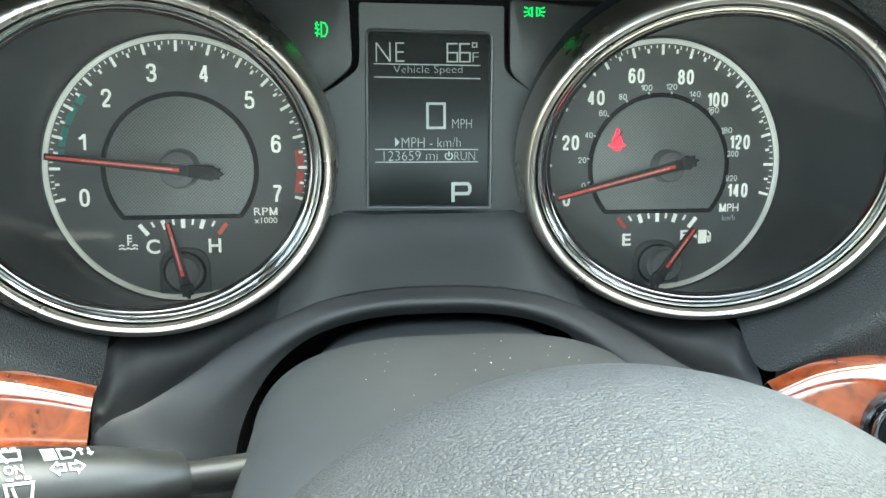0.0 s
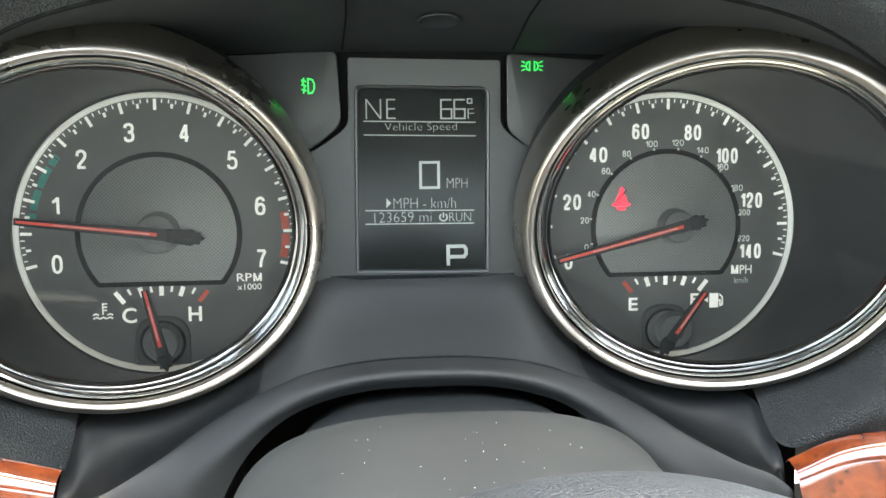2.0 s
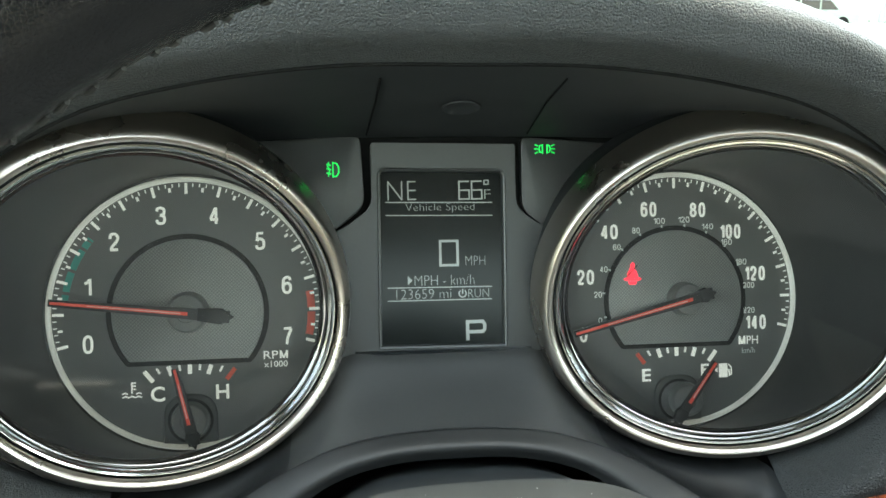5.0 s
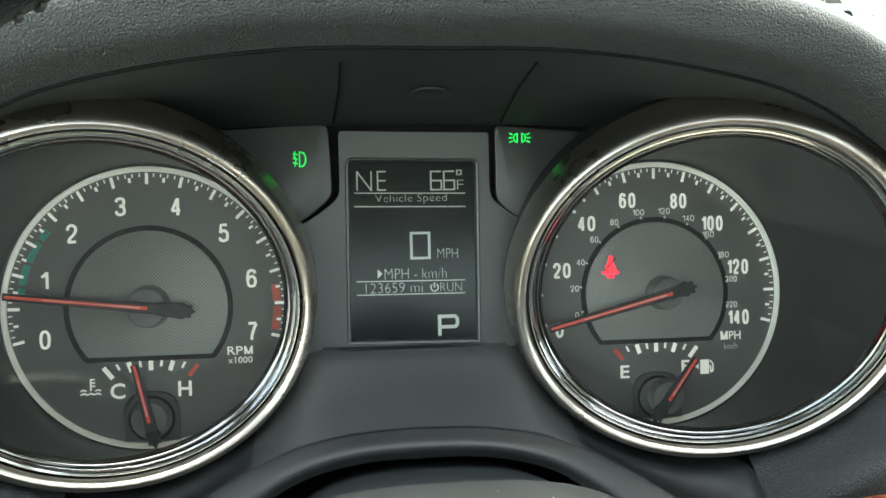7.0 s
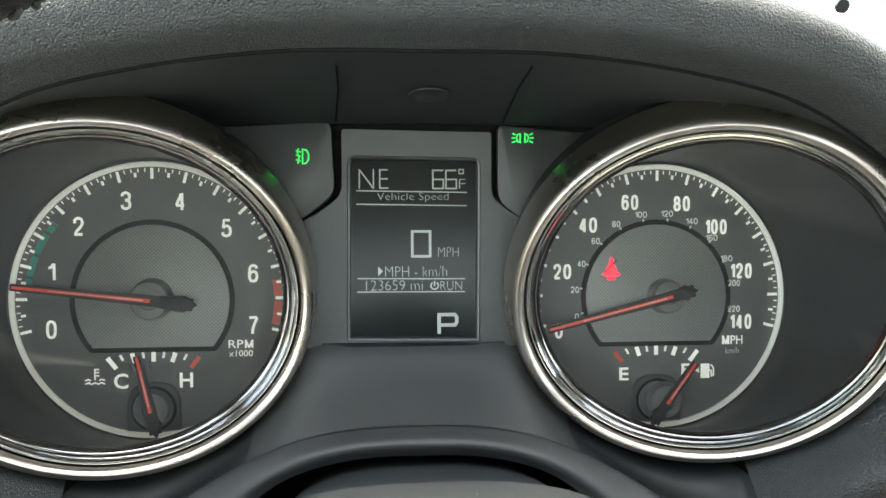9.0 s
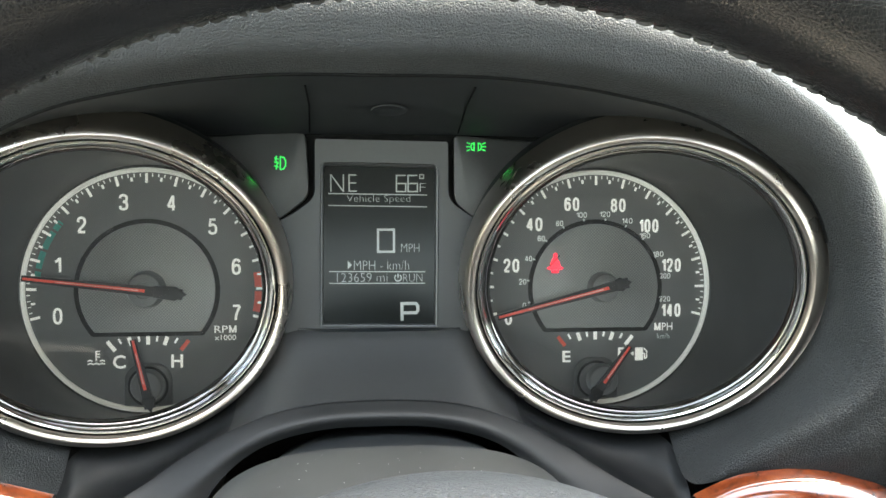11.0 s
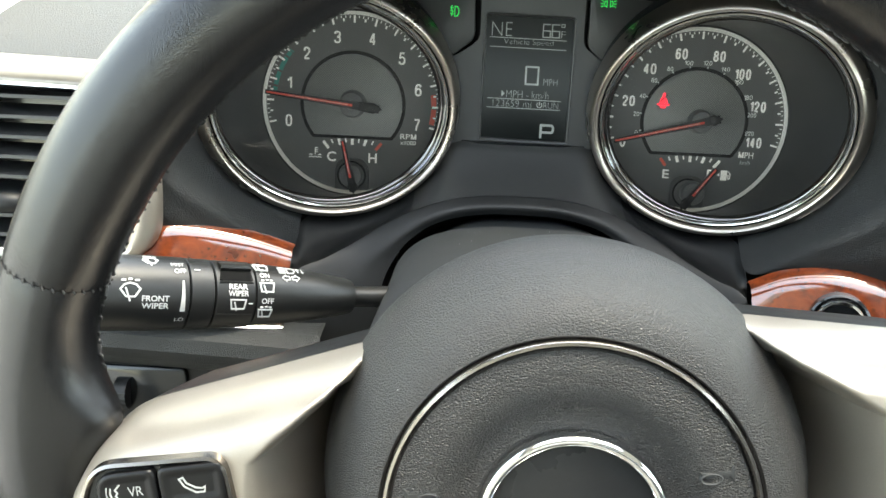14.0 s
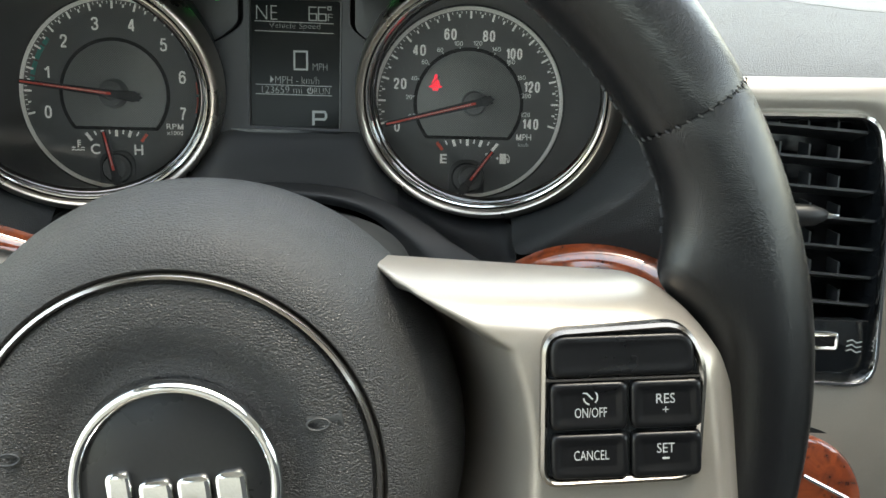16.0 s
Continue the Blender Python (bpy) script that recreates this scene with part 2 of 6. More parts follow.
def lens_material():
    """Clear acrylic: see-through, mirrors by Fresnel, with dust specks and an even veil painted for glare."""
    m = bpy.data.materials.new("gauge_lens_acrylic")
    m.use_nodes = True
    n, l = m.node_tree.nodes, m.node_tree.links
    clear, gloss, dust = n.new("ShaderNodeBsdfTransparent"), n.new("ShaderNodeBsdfGlossy"), n.new("ShaderNodeBsdfDiffuse")
    gloss.inputs["Roughness"].default_value = 0.04
    dust.inputs["Color"].default_value = (0.5, 0.49, 0.46, 1)
    fres = n.new("ShaderNodeFresnel")
    fres.inputs["IOR"].default_value = 1.7
    a, b = n.new("ShaderNodeMixShader"), n.new("ShaderNodeMixShader")
    l.new(fres.outputs[0], a.inputs[0])
    l.new(clear.outputs[0], a.inputs[1])
    l.new(gloss.outputs[0], a.inputs[2])
    tc, specks, veil = n.new("ShaderNodeTexCoord"), n.new("ShaderNodeTexNoise"), n.new("ShaderNodeMapRange")
    specks.inputs["Scale"].default_value, specks.inputs["Detail"].default_value = 900, 2
    # lower value: even pale veil imitating glare; upper value: dust specks
    veil.inputs[1].default_value, veil.inputs[2].default_value, veil.inputs[3].default_value, veil.inputs[4].default_value = 0.70, 0.82, 0.014, 0.12
    l.new(tc.outputs["Object"], specks.inputs["Vector"])
    l.new(specks.outputs[0], veil.inputs[0])
    l.new(veil.outputs[0], b.inputs[0])
    l.new(a.outputs[0], b.inputs[1])
    l.new(dust.outputs[0], b.inputs[2])
    l.new(b.outputs[0], n["Material Output"].inputs[0])
    return m


M_LENS = lens_material()

# ---- mesh helpers ----
ORIGIN = {}
PLACE = [CAR]   # where the layout stands; the last entry holds for the things that follow


def thing(name, at, label="", category="", group="", kind=""):
    """An Empty at a place of the layout, which carries the parts of one thing."""
    ob = new(name)
    ob.empty_display_size = 0.02
    ob.matrix_world = PLACE[-1] @ Matrix.Translation(Vector(at) * U)
    ORIGIN[ob.name] = Vector(at)
    return tagged(ob, label, category, group, kind)


def mesh_of(name, verts, faces, at, material, smooth=True, sharp=35):
    me = bpy.data.meshes.new(name)
    a = Vector(at)
    me.from_pydata([(Vector(v) - a) * U for v in verts], [], faces)
    me.materials.append(material)
    bm = bmesh.new()
    bm.from_mesh(me)
    bmesh.ops.remove_doubles(bm, verts=bm.verts, dist=1e-7)
    bmesh.ops.recalc_face_normals(bm, faces=bm.faces)
    bm.to_mesh(me)
    bm.free()
    if smooth:
        me.polygons.foreach_set("use_smooth", [True] * len(me.polygons))
        me.set_sharp_from_angle(angle=radians(sharp))
    return me


def part(name, shape, material, parent, label="", smooth=True, sharp=35):
    """Links (verts, faces) in layout coordinates as one mesh under a thing or a part."""
    root = parent
    while root.parent:
        root = root.parent
    ob = new(name, mesh_of(name, shape[0], shape[1], ORIGIN[root.name], material, smooth, sharp))
    ob.parent = parent
    return tagged(ob, label)


def solo(name, shape, material, at, label="", category="", group="", kind="", smooth=True, sharp=35):
    """A thing that is one mesh."""
    ob = new(name, mesh_of(name, shape[0], shape[1], at, material, smooth, sharp))
    ob.matrix_world = PLACE[-1] @ Matrix.Translation(Vector(at) * U)
    ORIGIN[ob.name] = Vector(at)
    return tagged(ob, label, category, group, kind)


def loft(rings, closed=True, cap_first=False, cap_last=False):
    """A skin over rings of equally many points."""
    n = len(rings[0])
    verts = [tuple(p) for r in rings for p in r]
    faces = []
    for i in range(len(rings) - 1):
        for j in range(n if closed else n - 1):
            k = (j + 1) % n
            faces.append((i * n + j, i * n + k, (i + 1) * n + k, (i + 1) * n + j))
    if cap_first:
        faces.append(tuple(range(n)))
    if cap_last:
        faces.append(tuple((len(rings) - 1) * n + j for j in range(n)))
    return verts, faces


def join(*shapes):
    verts, faces = [], []
    for v, f in shapes:
        o = len(verts)
        verts += list(v)
        faces += [tuple(i + o for i in x) for x in f]
    return verts, faces


def catmull(points, count):
    """Points evenly along a smooth curve through the given ones."""
    p = np.array(points, float)
    p = np.vstack([2 * p[0] - p[1], p, 2 * p[-1] - p[-2]])
    out = []
    for u in np.linspace(0, len(points) - 1, count):
        i = min(int(u), len(points) - 2)
        t = u - i
        a, b, c, d = p[i], p[i + 1], p[i + 2], p[i + 3]
        out.append(0.5 * ((2 * b) + (c - a) * t + (2 * a - 5 * b + 4 * c - d) * t * t + (3 * b - a - 3 * c + d) * t**3))
    return np.array(out)


class Frame:
    """A plane of the layout: origin, right, up and out of it, towards the driver."""

    def __init__(self, o, ex=(1, 0, 0), ez=(0, 0, 1)):
        self.o, self.ex, self.ez = np.array(o, float), np.array(ex, float), np.array(ez, float)
        self.ex /= np.linalg.norm(self.ex)
        self.ez = self.ez - self.ez @ self.ex * self.ex
        self.ez /= np.linalg.norm(self.ez)
        self.n = np.cross(self.ex, self.ez)

    def __call__(self, x, z, d=0.0):
        return tuple(self.o + x * self.ex + z * self.ez + d * self.n)


FLAT = Frame((0, 0, 0))


def rounded(points, radius, steps=5):
    """A polygon with rounded corners; radius may be a list."""
    out, n = [], len(points)
    for i, p in enumerate(points):
        r = radius[i] if isinstance(radius, (list, tuple)) else radius
        p = np.array(p, float)
        a, b = np.array(points[i - 1], float) - p, np.array(points[(i + 1) % n], float) - p
        la, lb = np.linalg.norm(a), np.linalg.norm(b)
        r = min(r, la * 0.49, lb * 0.49)
        if r <= 1e-6:
            out.append(tuple(p))
            continue
        s, e = p + a / la * r, p + b / lb * r
        for t in np.linspace(0, 1, steps + 1):
            out.append(tuple((1 - t) ** 2 * s + 2 * t * (1 - t) * p + t * t * e))
    return out


def inset(points, k):
    """A polygon drawn in by k."""
    p = np.array(points, float)
    area = 0.5 * np.sum(p[:, 0] * np.roll(p[:, 1], -1) - np.roll(p[:, 0], -1) * p[:, 1])
    s = 1 if area > 0 else -1
    a, b = p - np.roll(p, 1, 0), np.roll(p, -1, 0) - p
    na = np.c_[-a[:, 1], a[:, 0]] / (np.linalg.norm(a, axis=1)[:, None] + 1e-9)
    nb = np.c_[-b[:, 1], b[:, 0]] / (np.linalg.norm(b, axis=1)[:, None] + 1e-9)
    m = na + nb
    m /= np.linalg.norm(m, axis=1)[:, None] + 1e-9
    return p + s * k * m / np.clip((m * na).sum(1), 0.4, 1)[:, None]


def plate(outline, front, back, fr=FLAT, edge=0.0):
    """A flat piece with a rounded front edge, from depth back to depth front."""
    rings = [[fr(x, z, back) for x, z in outline]]
    if edge:
        for k, d in ((0, edge), (0.3 * edge, 0.3 * edge), (edge, 0)):
            rings.append([fr(x, z, front - d) for x, z in inset(outline, k)])
    else:
        rings.append([fr(x, z, front) for x, z in outline])
    return loft(rings, True, True, True)


def holed(outer, inner, front, back, fr=FLAT):
    """A flat piece with a hole through it."""
    bm = bmesh.new()
    edges = []
    for loop in (outer, inner):
        vs = [bm.verts.new((x, z, 0)) for x, z in loop]
        edges += [bm.edges.new((vs[i - 1], vs[i])) for i in range(len(vs))]
    bmesh.ops.triangle_fill(bm, use_beauty=True, use_dissolve=False, edges=edges)
    bm.verts.index_update()
    flat = [(v.co.x, v.co.y) for v in bm.verts]
    tris = [tuple(v.index for v in f.verts) for f in bm.faces]
    bm.free()
    n = len(flat)
    verts = [fr(x, z, front) for x, z in flat] + [fr(x, z, back) for x, z in flat]
    faces = tris + [tuple(i + n for i in reversed(t)) for t in tris]
    start = 0
    for loop in (outer, inner):
        m = len(loop)
        faces += [(start + i, start + (i + 1) % m, n + start + (i + 1) % m, n + start + i) for i in range(m)]
        start += m
    return verts, faces


def disc(r, front, back, fr=FLAT, edge=0.0, count=48, cx=0.0, cz=0.0):
    return plate([(cx + r * math.cos(a), cz + r * math.sin(a)) for a in np.linspace(0, 2 * math.pi, count, False)], front, back, fr, edge)


def spun(profile, fr=FLAT, count=72, cx=0.0, cz=0.0, closed_ends=False):
    """A turned form: profile of (radius, height) round the frame's normal."""
    ang = np.linspace(0, 2 * math.pi, count, False)
    rings = [[fr(cx + r * math.cos(a), cz + r * math.sin(a), d) for a in ang] for r, d in profile]
    return loft(rings, True, closed_ends, closed_ends)


def tube(path, radius, sides=8, closed=False):
    """A round bar along a path; radius may vary along it."""
    p = np.array(path, float)
    n = len(p)
    rad = np.broadcast_to(np.array(radius, float), (n,))
    tang = np.roll(p, -1, 0) - np.roll(p, 1, 0) if closed else np.gradient(p, axis=0)
    tang /= np.linalg.norm(tang, axis=1)[:, None] + 1e-12
    up = np.array([0.13, 0.31, 0.94])
    rings = []
    for q, t, r in zip(p, tang, rad):
        a = np.cross(t, up)
        a /= np.linalg.norm(a)
        b = np.cross(t, a)
        rings.append([tuple(q + r * (math.cos(w) * a + math.sin(w) * b)) for w in np.linspace(0, 2 * math.pi, sides, False)])
    v, f = loft(rings, True, not closed, not closed)
    if closed:
        k = (n - 1) * sides
        f += [(k + j, k + (j + 1) % sides, (j + 1) % sides, j) for j in range(sides)]
    return v, f


def bar(x0, z0, x1, z1, w, front, back, fr=FLAT, w1=None):
    """A straight bar between two points of a frame."""
    a, b = np.array((x0, z0), float), np.array((x1, z1), float)
    t = (b - a) / np.linalg.norm(b - a)
    s = np.array((-t[1], t[0]))
    w1 = w if w1 is None else w1
    return plate([tuple(a + s * w / 2), tuple(a - s * w / 2), tuple(b - s * w1 / 2), tuple(b + s * w1 / 2)], front, back, fr)


def arc_bar(r0, r1, a0, a1, front, back, fr=FLAT, cx=0.0, cz=0.0, count=16):
    an = np.radians(np.linspace(a0, a1, count))
    pts = [(cx + r1 * math.cos(a), cz + r1 * math.sin(a)) for a in an] + [(cx + r0 * math.cos(a), cz + r0 * math.sin(a)) for a in an[::-1]]
    return plate(pts, front, back, fr)


def strokes(lines, w, front, back, fr=FLAT, cx=0.0, cz=0.0, s=1.0):
    """Line drawing: polylines as thin mitred ribbons, closed where a line ends at its start."""
    out = []
    for line in lines:
        p = np.array(line, float) * s + (cx, cz)
        ring = len(p) > 2 and np.allclose(p[0], p[-1])
        if ring:
            p = p[:-1]
        t = np.diff(np.vstack([p, p[:1]]) if ring else p, axis=0)
        t /= np.linalg.norm(t, axis=1)[:, None] + 1e-9
        nrm = np.stack([-t[:, 1], t[:, 0]], 1)
        if ring:
            before, after = np.roll(nrm, 1, axis=0), nrm
        else:
            before, after = np.vstack([nrm[:1], nrm]), np.vstack([nrm, nrm[-1:]])
        m = before + after
        m /= np.maximum((m * m).sum(1) / 2, 0.5)[:, None]
        rings = [[fr(*(q + k * w / 2 * v), d) for k, d in ((-1, back), (-1, front), (1, front), (1, back))] for q, v in zip(p, m)]
        if ring:
            rings.append(rings[0])
        out.append(loft(rings, True, not ring, not ring))
    return join(*out)


def text(body, x, z, h, front, back, fr=FLAT, w=None, bold=0.0, wscale=None, spacing=1.0):
    """Letters in Blender's own font, fitted to the height h (and width w) and centred on x, z."""
    cu = bpy.data.curves.new("letters", "FONT")
    cu.body, cu.resolution_u, cu.fill_mode, cu.offset, cu.space_character = body, 3, "BOTH", bold, spacing
    ob = bpy.data.objects.new("letters", cu)
    scene.collection.objects.link(ob)
    me = bpy.data.meshes.new_from_object(ob.evaluated_get(bpy.context.evaluated_depsgraph_get()))
    bpy.data.objects.remove(ob)
    co = np.array([v.co[:] for v in me.vertices])
    tris = [tuple(p.vertices) for p in me.polygons]
    bpy.data.meshes.remove(me)
    bpy.data.curves.remove(cu)
    lo, hi = co.min(0), co.max(0)
    sz = h / (hi[1] - lo[1])
    sx = w / (hi[0] - lo[0]) if w else sz * (wscale or 1.0)
    verts = [fr(x + (c[0] - (lo[0] + hi[0]) / 2) * sx, z + (c[1] - (lo[1] + hi[1]) / 2) * sz, front) for c in co]
    return verts, tris


def ribbon(points, w, front, fr=FLAT):
    """A flat printed stroke of one width along a line."""
    p = np.array(points, float)
    closed = np.allclose(p[0], p[-1])
    if closed:
        p = p[:-1]
    nxt, prv = np.roll(p, -1, 0), np.roll(p, 1, 0)
    if not closed:
        nxt[-1], prv[0] = p[-1], p[0]
    a, b = p - prv, nxt - p
    a /= np.linalg.norm(a, axis=1)[:, None] + 1e-9
    b /= np.linalg.norm(b, axis=1)[:, None] + 1e-9
    t = a + b
    t /= np.linalg.norm(t, axis=1)[:, None] + 1e-9
    side = np.stack([-t[:, 1], t[:, 0]], 1) * (w / 2)
    if not closed:
        side[0], side[-1] = np.array((-b[0, 1], b[0, 0])) * w / 2, np.array((-a[-1, 1], a[-1, 0])) * w / 2
    n = len(p)
    verts = [fr(*q, front) for q in p + side] + [fr(*q, front) for q in p - side]
    return verts, [(i, n + i, n + (i + 1) % n, (i + 1) % n) for i in range(n if closed else n - 1)]


def oval(cx, cz, rx, rz, power=1.0):
    an = np.linspace(0.5 * math.pi, 2.5 * math.pi, 29)
    return [(cx + rx * math.copysign(abs(math.cos(a)) ** power, math.cos(a)), cz + rz * math.copysign(abs(math.sin(a)) ** power, math.sin(a))) for a in an]


def curve(points):
    return catmull(points, 5 * len(points))


# condensed grotesque figures in a box of one by one
FIGURES = {
    "0": [oval(0.5, 0.5, 0.5, 0.5, 0.8)],
    "1": [[(0.02, 0.74), (0.30, 0.80), (0.56, 0.98)], [(0.62, 0.0), (0.62, 1.04)]],
    "2": [curve([(0.0, 0.70), (0.06, 0.90), (0.30, 1.0), (0.68, 1.0), (0.95, 0.86), (0.96, 0.66), (0.70, 0.44), (0.30, 0.22), (0.06, 0.0)]), [(-0.02, 0.0), (1.0, 0.0)]],
    "3": [curve([(0.0, 0.78), (0.10, 0.94), (0.45, 1.0), (0.85, 0.94), (0.95, 0.76), (0.82, 0.58), (0.40, 0.53)]), curve([(0.40, 0.53), (0.86, 0.47), (1.0, 0.27), (0.88, 0.07), (0.48, 0.0), (0.10, 0.06), (0.0, 0.24)])],
    "4": [[(0.74, -0.04), (0.74, 1.02)], [(0.70, 1.0), (0.02, 0.26)], [(-0.04, 0.25), (1.04, 0.25)]],
    "5": [[(0.94, 1.0), (0.18, 1.0), (0.08, 0.50)], curve([(0.08, 0.50), (0.30, 0.62), (0.66, 0.62), (0.94, 0.50), (1.0, 0.30), (0.90, 0.08), (0.48, 0.0), (0.10, 0.06), (0.0, 0.22)])],
    "6": [curve([(0.97, 0.80), (0.84, 0.95), (0.50, 1.0), (0.15, 0.90), (0.02, 0.60), (0.01, 0.30), (0.16, 0.06), (0.50, 0.0), (0.84, 0.06), (1.0, 0.30), (0.86, 0.55), (0.50, 0.61), (0.20, 0.54), (0.05, 0.40)])],
    "7": [[(-0.02, 1.0), (1.0, 1.0)], curve([(1.0, 0.98), (0.66, 0.62), (0.44, 0.30), (0.36, -0.04)])],
    "8": [oval(0.5, 0.765, 0.43, 0.235), oval(0.5, 0.265, 0.5, 0.265)],
}


def figures(body, x, z, h, w, stem, front, fr):
    """A printed number, centred on x, z."""
    wide = [0.62 if c == "1" else 1.0 for c in body]
    gap = stem * 0.75
    one = (w - gap * (len(body) - 1)) / sum(wide)
    at, shapes = x - w / 2, []
    for c, k in zip(body, wide):
        bw, bh = max(one * k - stem, 0.001), h - stem
        for n, line in enumerate(FIGURES[c]):
            shapes.append(ribbon([(at + stem / 2 + px * (one - stem if c == "1" else bw), z - bh / 2 + pz * bh) for px, pz in line], stem, front + 0.0004 * n, fr))
        at += one * k + gap
    return join(*shapes)


def sheet(rows, thick=0.0):
    """A surface through rows of points; with thickness it is closed behind (away from the driver)."""
    rows = [np.array(r, float) for r in rows]
    v, f = loft([list(map(tuple, r)) for r in rows], False)
    return v, f


# ---- the instrument cluster ----
TACH, SPEED = (-1.14, 0.014), (1.14, 0.005)
BEZ = dict(c=(1.183, -0.519, 0.03), pitch=-14.3, yaw=-21.5, a=0.802, b=0.730)


def bezel_ring(side, k, d, count=120):
    """One ring of a gauge bezel: drawn in by k and raised by d towards the driver."""
    ya, pi = radians(BEZ["yaw"]), radians(BEZ["pitch"])
    ex, ez = np.array([math.cos(ya), math.sin(ya), 0]), np.array([0, math.sin(pi), math.cos(pi)])
    n = np.cross(ex, ez)
    n /= np.linalg.norm(n)
    c = np.array(BEZ["c"])
    out = []
    for t in np.linspace(0, 2 * math.pi, count, False):
        p = c + (BEZ["a"] - k) * math.cos(t) * ex + (BEZ["b"] - k) * math.sin(t) * ez + d * n
        out.append((side * p[0], p[1], p[2]))
    return out


def dial_ring(centre, r, y, side, count=120):
    return [(centre[0] + side * r * math.cos(t), y, centre[1] + r * math.sin(t)) for t in np.linspace(0, 2 * math.pi, count, False)]


def blend(a, b, u, lift=0.0):
    return [tuple((1 - u) * np.array(p) + u * np.array(q) + np.array((0, lift, 0))) for p, q in zip(a, b)]


def dial_angle(f):
    return 194.0 - 208.5 * f


def gauge(name, side, centre, label):
    g = thing(name, (centre[0], 0.0, centre[1]), label, "gauge", "round gauges in the cluster")
    fr = Frame((centre[0], 0, centre[1]))
    rings = lambda prof: [bezel_ring(side, k, d) for k, d in prof]  # noqa: E731
    base = [(p[0], 0.03, p[2]) for p in bezel_ring(side, -0.10, -0.3)]
    part("bezel_skirt", loft([base, *rings([(-0.10, -0.28), (-0.095, -0.22), (-0.088, -0.18)])]), M_PLASTIC, g, "dark satin skirt")
    part("bezel", loft(rings([(-0.088, -0.18), (-0.074, -0.145), (-0.050, -0.085), (-0.028, -0.040), (-0.016, -0.016), (0.0, 0.0), (0.014, 0.006), (0.026, 0.0), (0.034, -0.014), (0.037, -0.03)])), M_BRONZE, g, "smoked chrome outer ring")
    part("bezel_gap", loft(rings([(0.037, -0.03), (0.039, -0.038), (0.043, -0.038), (0.045, -0.032)])), M_GLOSS, g, "black groove")
    part("inner_ring", loft(rings([(0.045, -0.032), (0.048, -0.025), (0.054, -0.021), (0.061, -0.024), (0.066, -0.034), (0.069, -0.05)])), M_CHROME, g, "bright chrome inner ring")
    part("well_lip", loft(rings([(0.069, -0.05), (0.072, -0.058), (0.078, -0.060), (0.084, -0.066), (0.090, -0.080), (0.097, -0.085)])), M_LIP, g, "dark smoked lip of the well")
    top, low = bezel_ring(side, 0.097, -0.085), dial_ring(centre, 0.625, 0.002, side)
    well = [top] + [blend(top, low, u, 0.06 * math.sin(math.pi * u) * (1 - 0.3 * u)) for u in (0.05, 0.15, 0.3, 0.45, 0.6, 0.75, 0.88, 0.96)] + [low, dial_ring(centre, 0.60, 0.012, side)]
    part("gauge_well", loft(well), M_WELL, g, "glossy black cone")
    lens = part("lens", loft(rings([(0.09, -0.07), (0.2, -0.085), (0.4, -0.10), (0.6, -0.108), (0.71, -0.11)]), True, False, True), M_LENS, g, "clear acrylic lens with dust specks and a painted glare veil")
    lens.visible_shadow = False
    face = part("dial_face", disc(0.60, 0.0, -0.012, fr, count=96), M_DIAL, g, "dark grey printed face")
    # ring glows slightly to look evenly lit, though it is no lamp
    part("outer_ring", spun([(0.588, 0.0), (0.590, 0.012), (0.604, 0.016), (0.611, 0.010), (0.612, -0.01)], fr, 120), M_RING, g, "pale ring with a slight added glow")
    # printed scale
    for i in range(15):
        a = radians(dial_angle(i / 14))
        c, s = math.cos(a), math.sin(a)
        part("tick_mark", bar(0.535 * c, 0.535 * s, 0.583 * c, 0.583 * s, 0.013, 0.003, 0.0, fr), M_WHITE, face)
        if i == 14:
            break
        for q, r0, r1, w in ((0.2, 0.566, 0.582, 0.005), (0.4, 0.566, 0.582, 0.005), (0.5, 0.545, 0.565, 0.011), (0.6, 0.566, 0.582, 0.005), (0.8, 0.566, 0.582, 0.005)):
            a = radians(dial_angle((i + q) / 14))
            c, s = math.cos(a), math.sin(a)
            part("tick_mark", bar(r0 * c, r0 * s, r1 * c, r1 * s, w, 0.003, 0.0, fr), M_WHITE, face)
    # centre disc with a flat foot
    def d_shape(r, foot):
        a0 = math.asin(foot / r)
        an = np.linspace(a0, math.pi - a0, 60)
        return [(r * math.cos(a), r * math.sin(a)) for a in an]
    part("disc_border", plate(rounded(d_shape(0.356, -0.230), 0.01, 2), 0.003, -0.004, fr), M_GROOVE, g, "black border line")
    part("centre_disc", plate(d_shape(0.333, -0.209), 0.008, 0.0, fr, 0.004), M_DISC, g, "grey woven-texture disc")
    # small gauge at the foot
    hz = -0.480
    part("hub_recess", plate(rounded([(-0.118, hz - 0.10), (0.118, hz - 0.10), (0.118, hz + 0.118), (-0.118, hz + 0.118)], [0.0, 0.0, 0.117, 0.117], 10), 0.014, -0.004, fr, 0.010), M_KEYHOLE, g, "dark keyhole surround")
    # flat black disc paints a shadow ring round the small hub
    part("hub_painted_shadow", disc(0.100, 0.015, 0.0, fr, 0.002, 48, 0, hz), M_GROOVE, g, "painted ring of shadow round the hub")
    part("hub_floor", disc(0.088, 0.018, 0.0, fr, 0.004, 48, 0, hz), M_DIAL, g)
    for i in range(9):
        a = radians(128 - 76 * i / 8)
        zc, r0, r1 = hz - 0.028, 0.236, 0.278
        if i in (0, 8):
            r0 = 0.225
        elif i % 2:
            r0 = 0.252
        c, s = math.cos(a), math.sin(a)
        k = 1.0 + 0.16 * (abs(i - 4) / 4) ** 2
        red = (i == 8) if side < 0 else (i == 0)
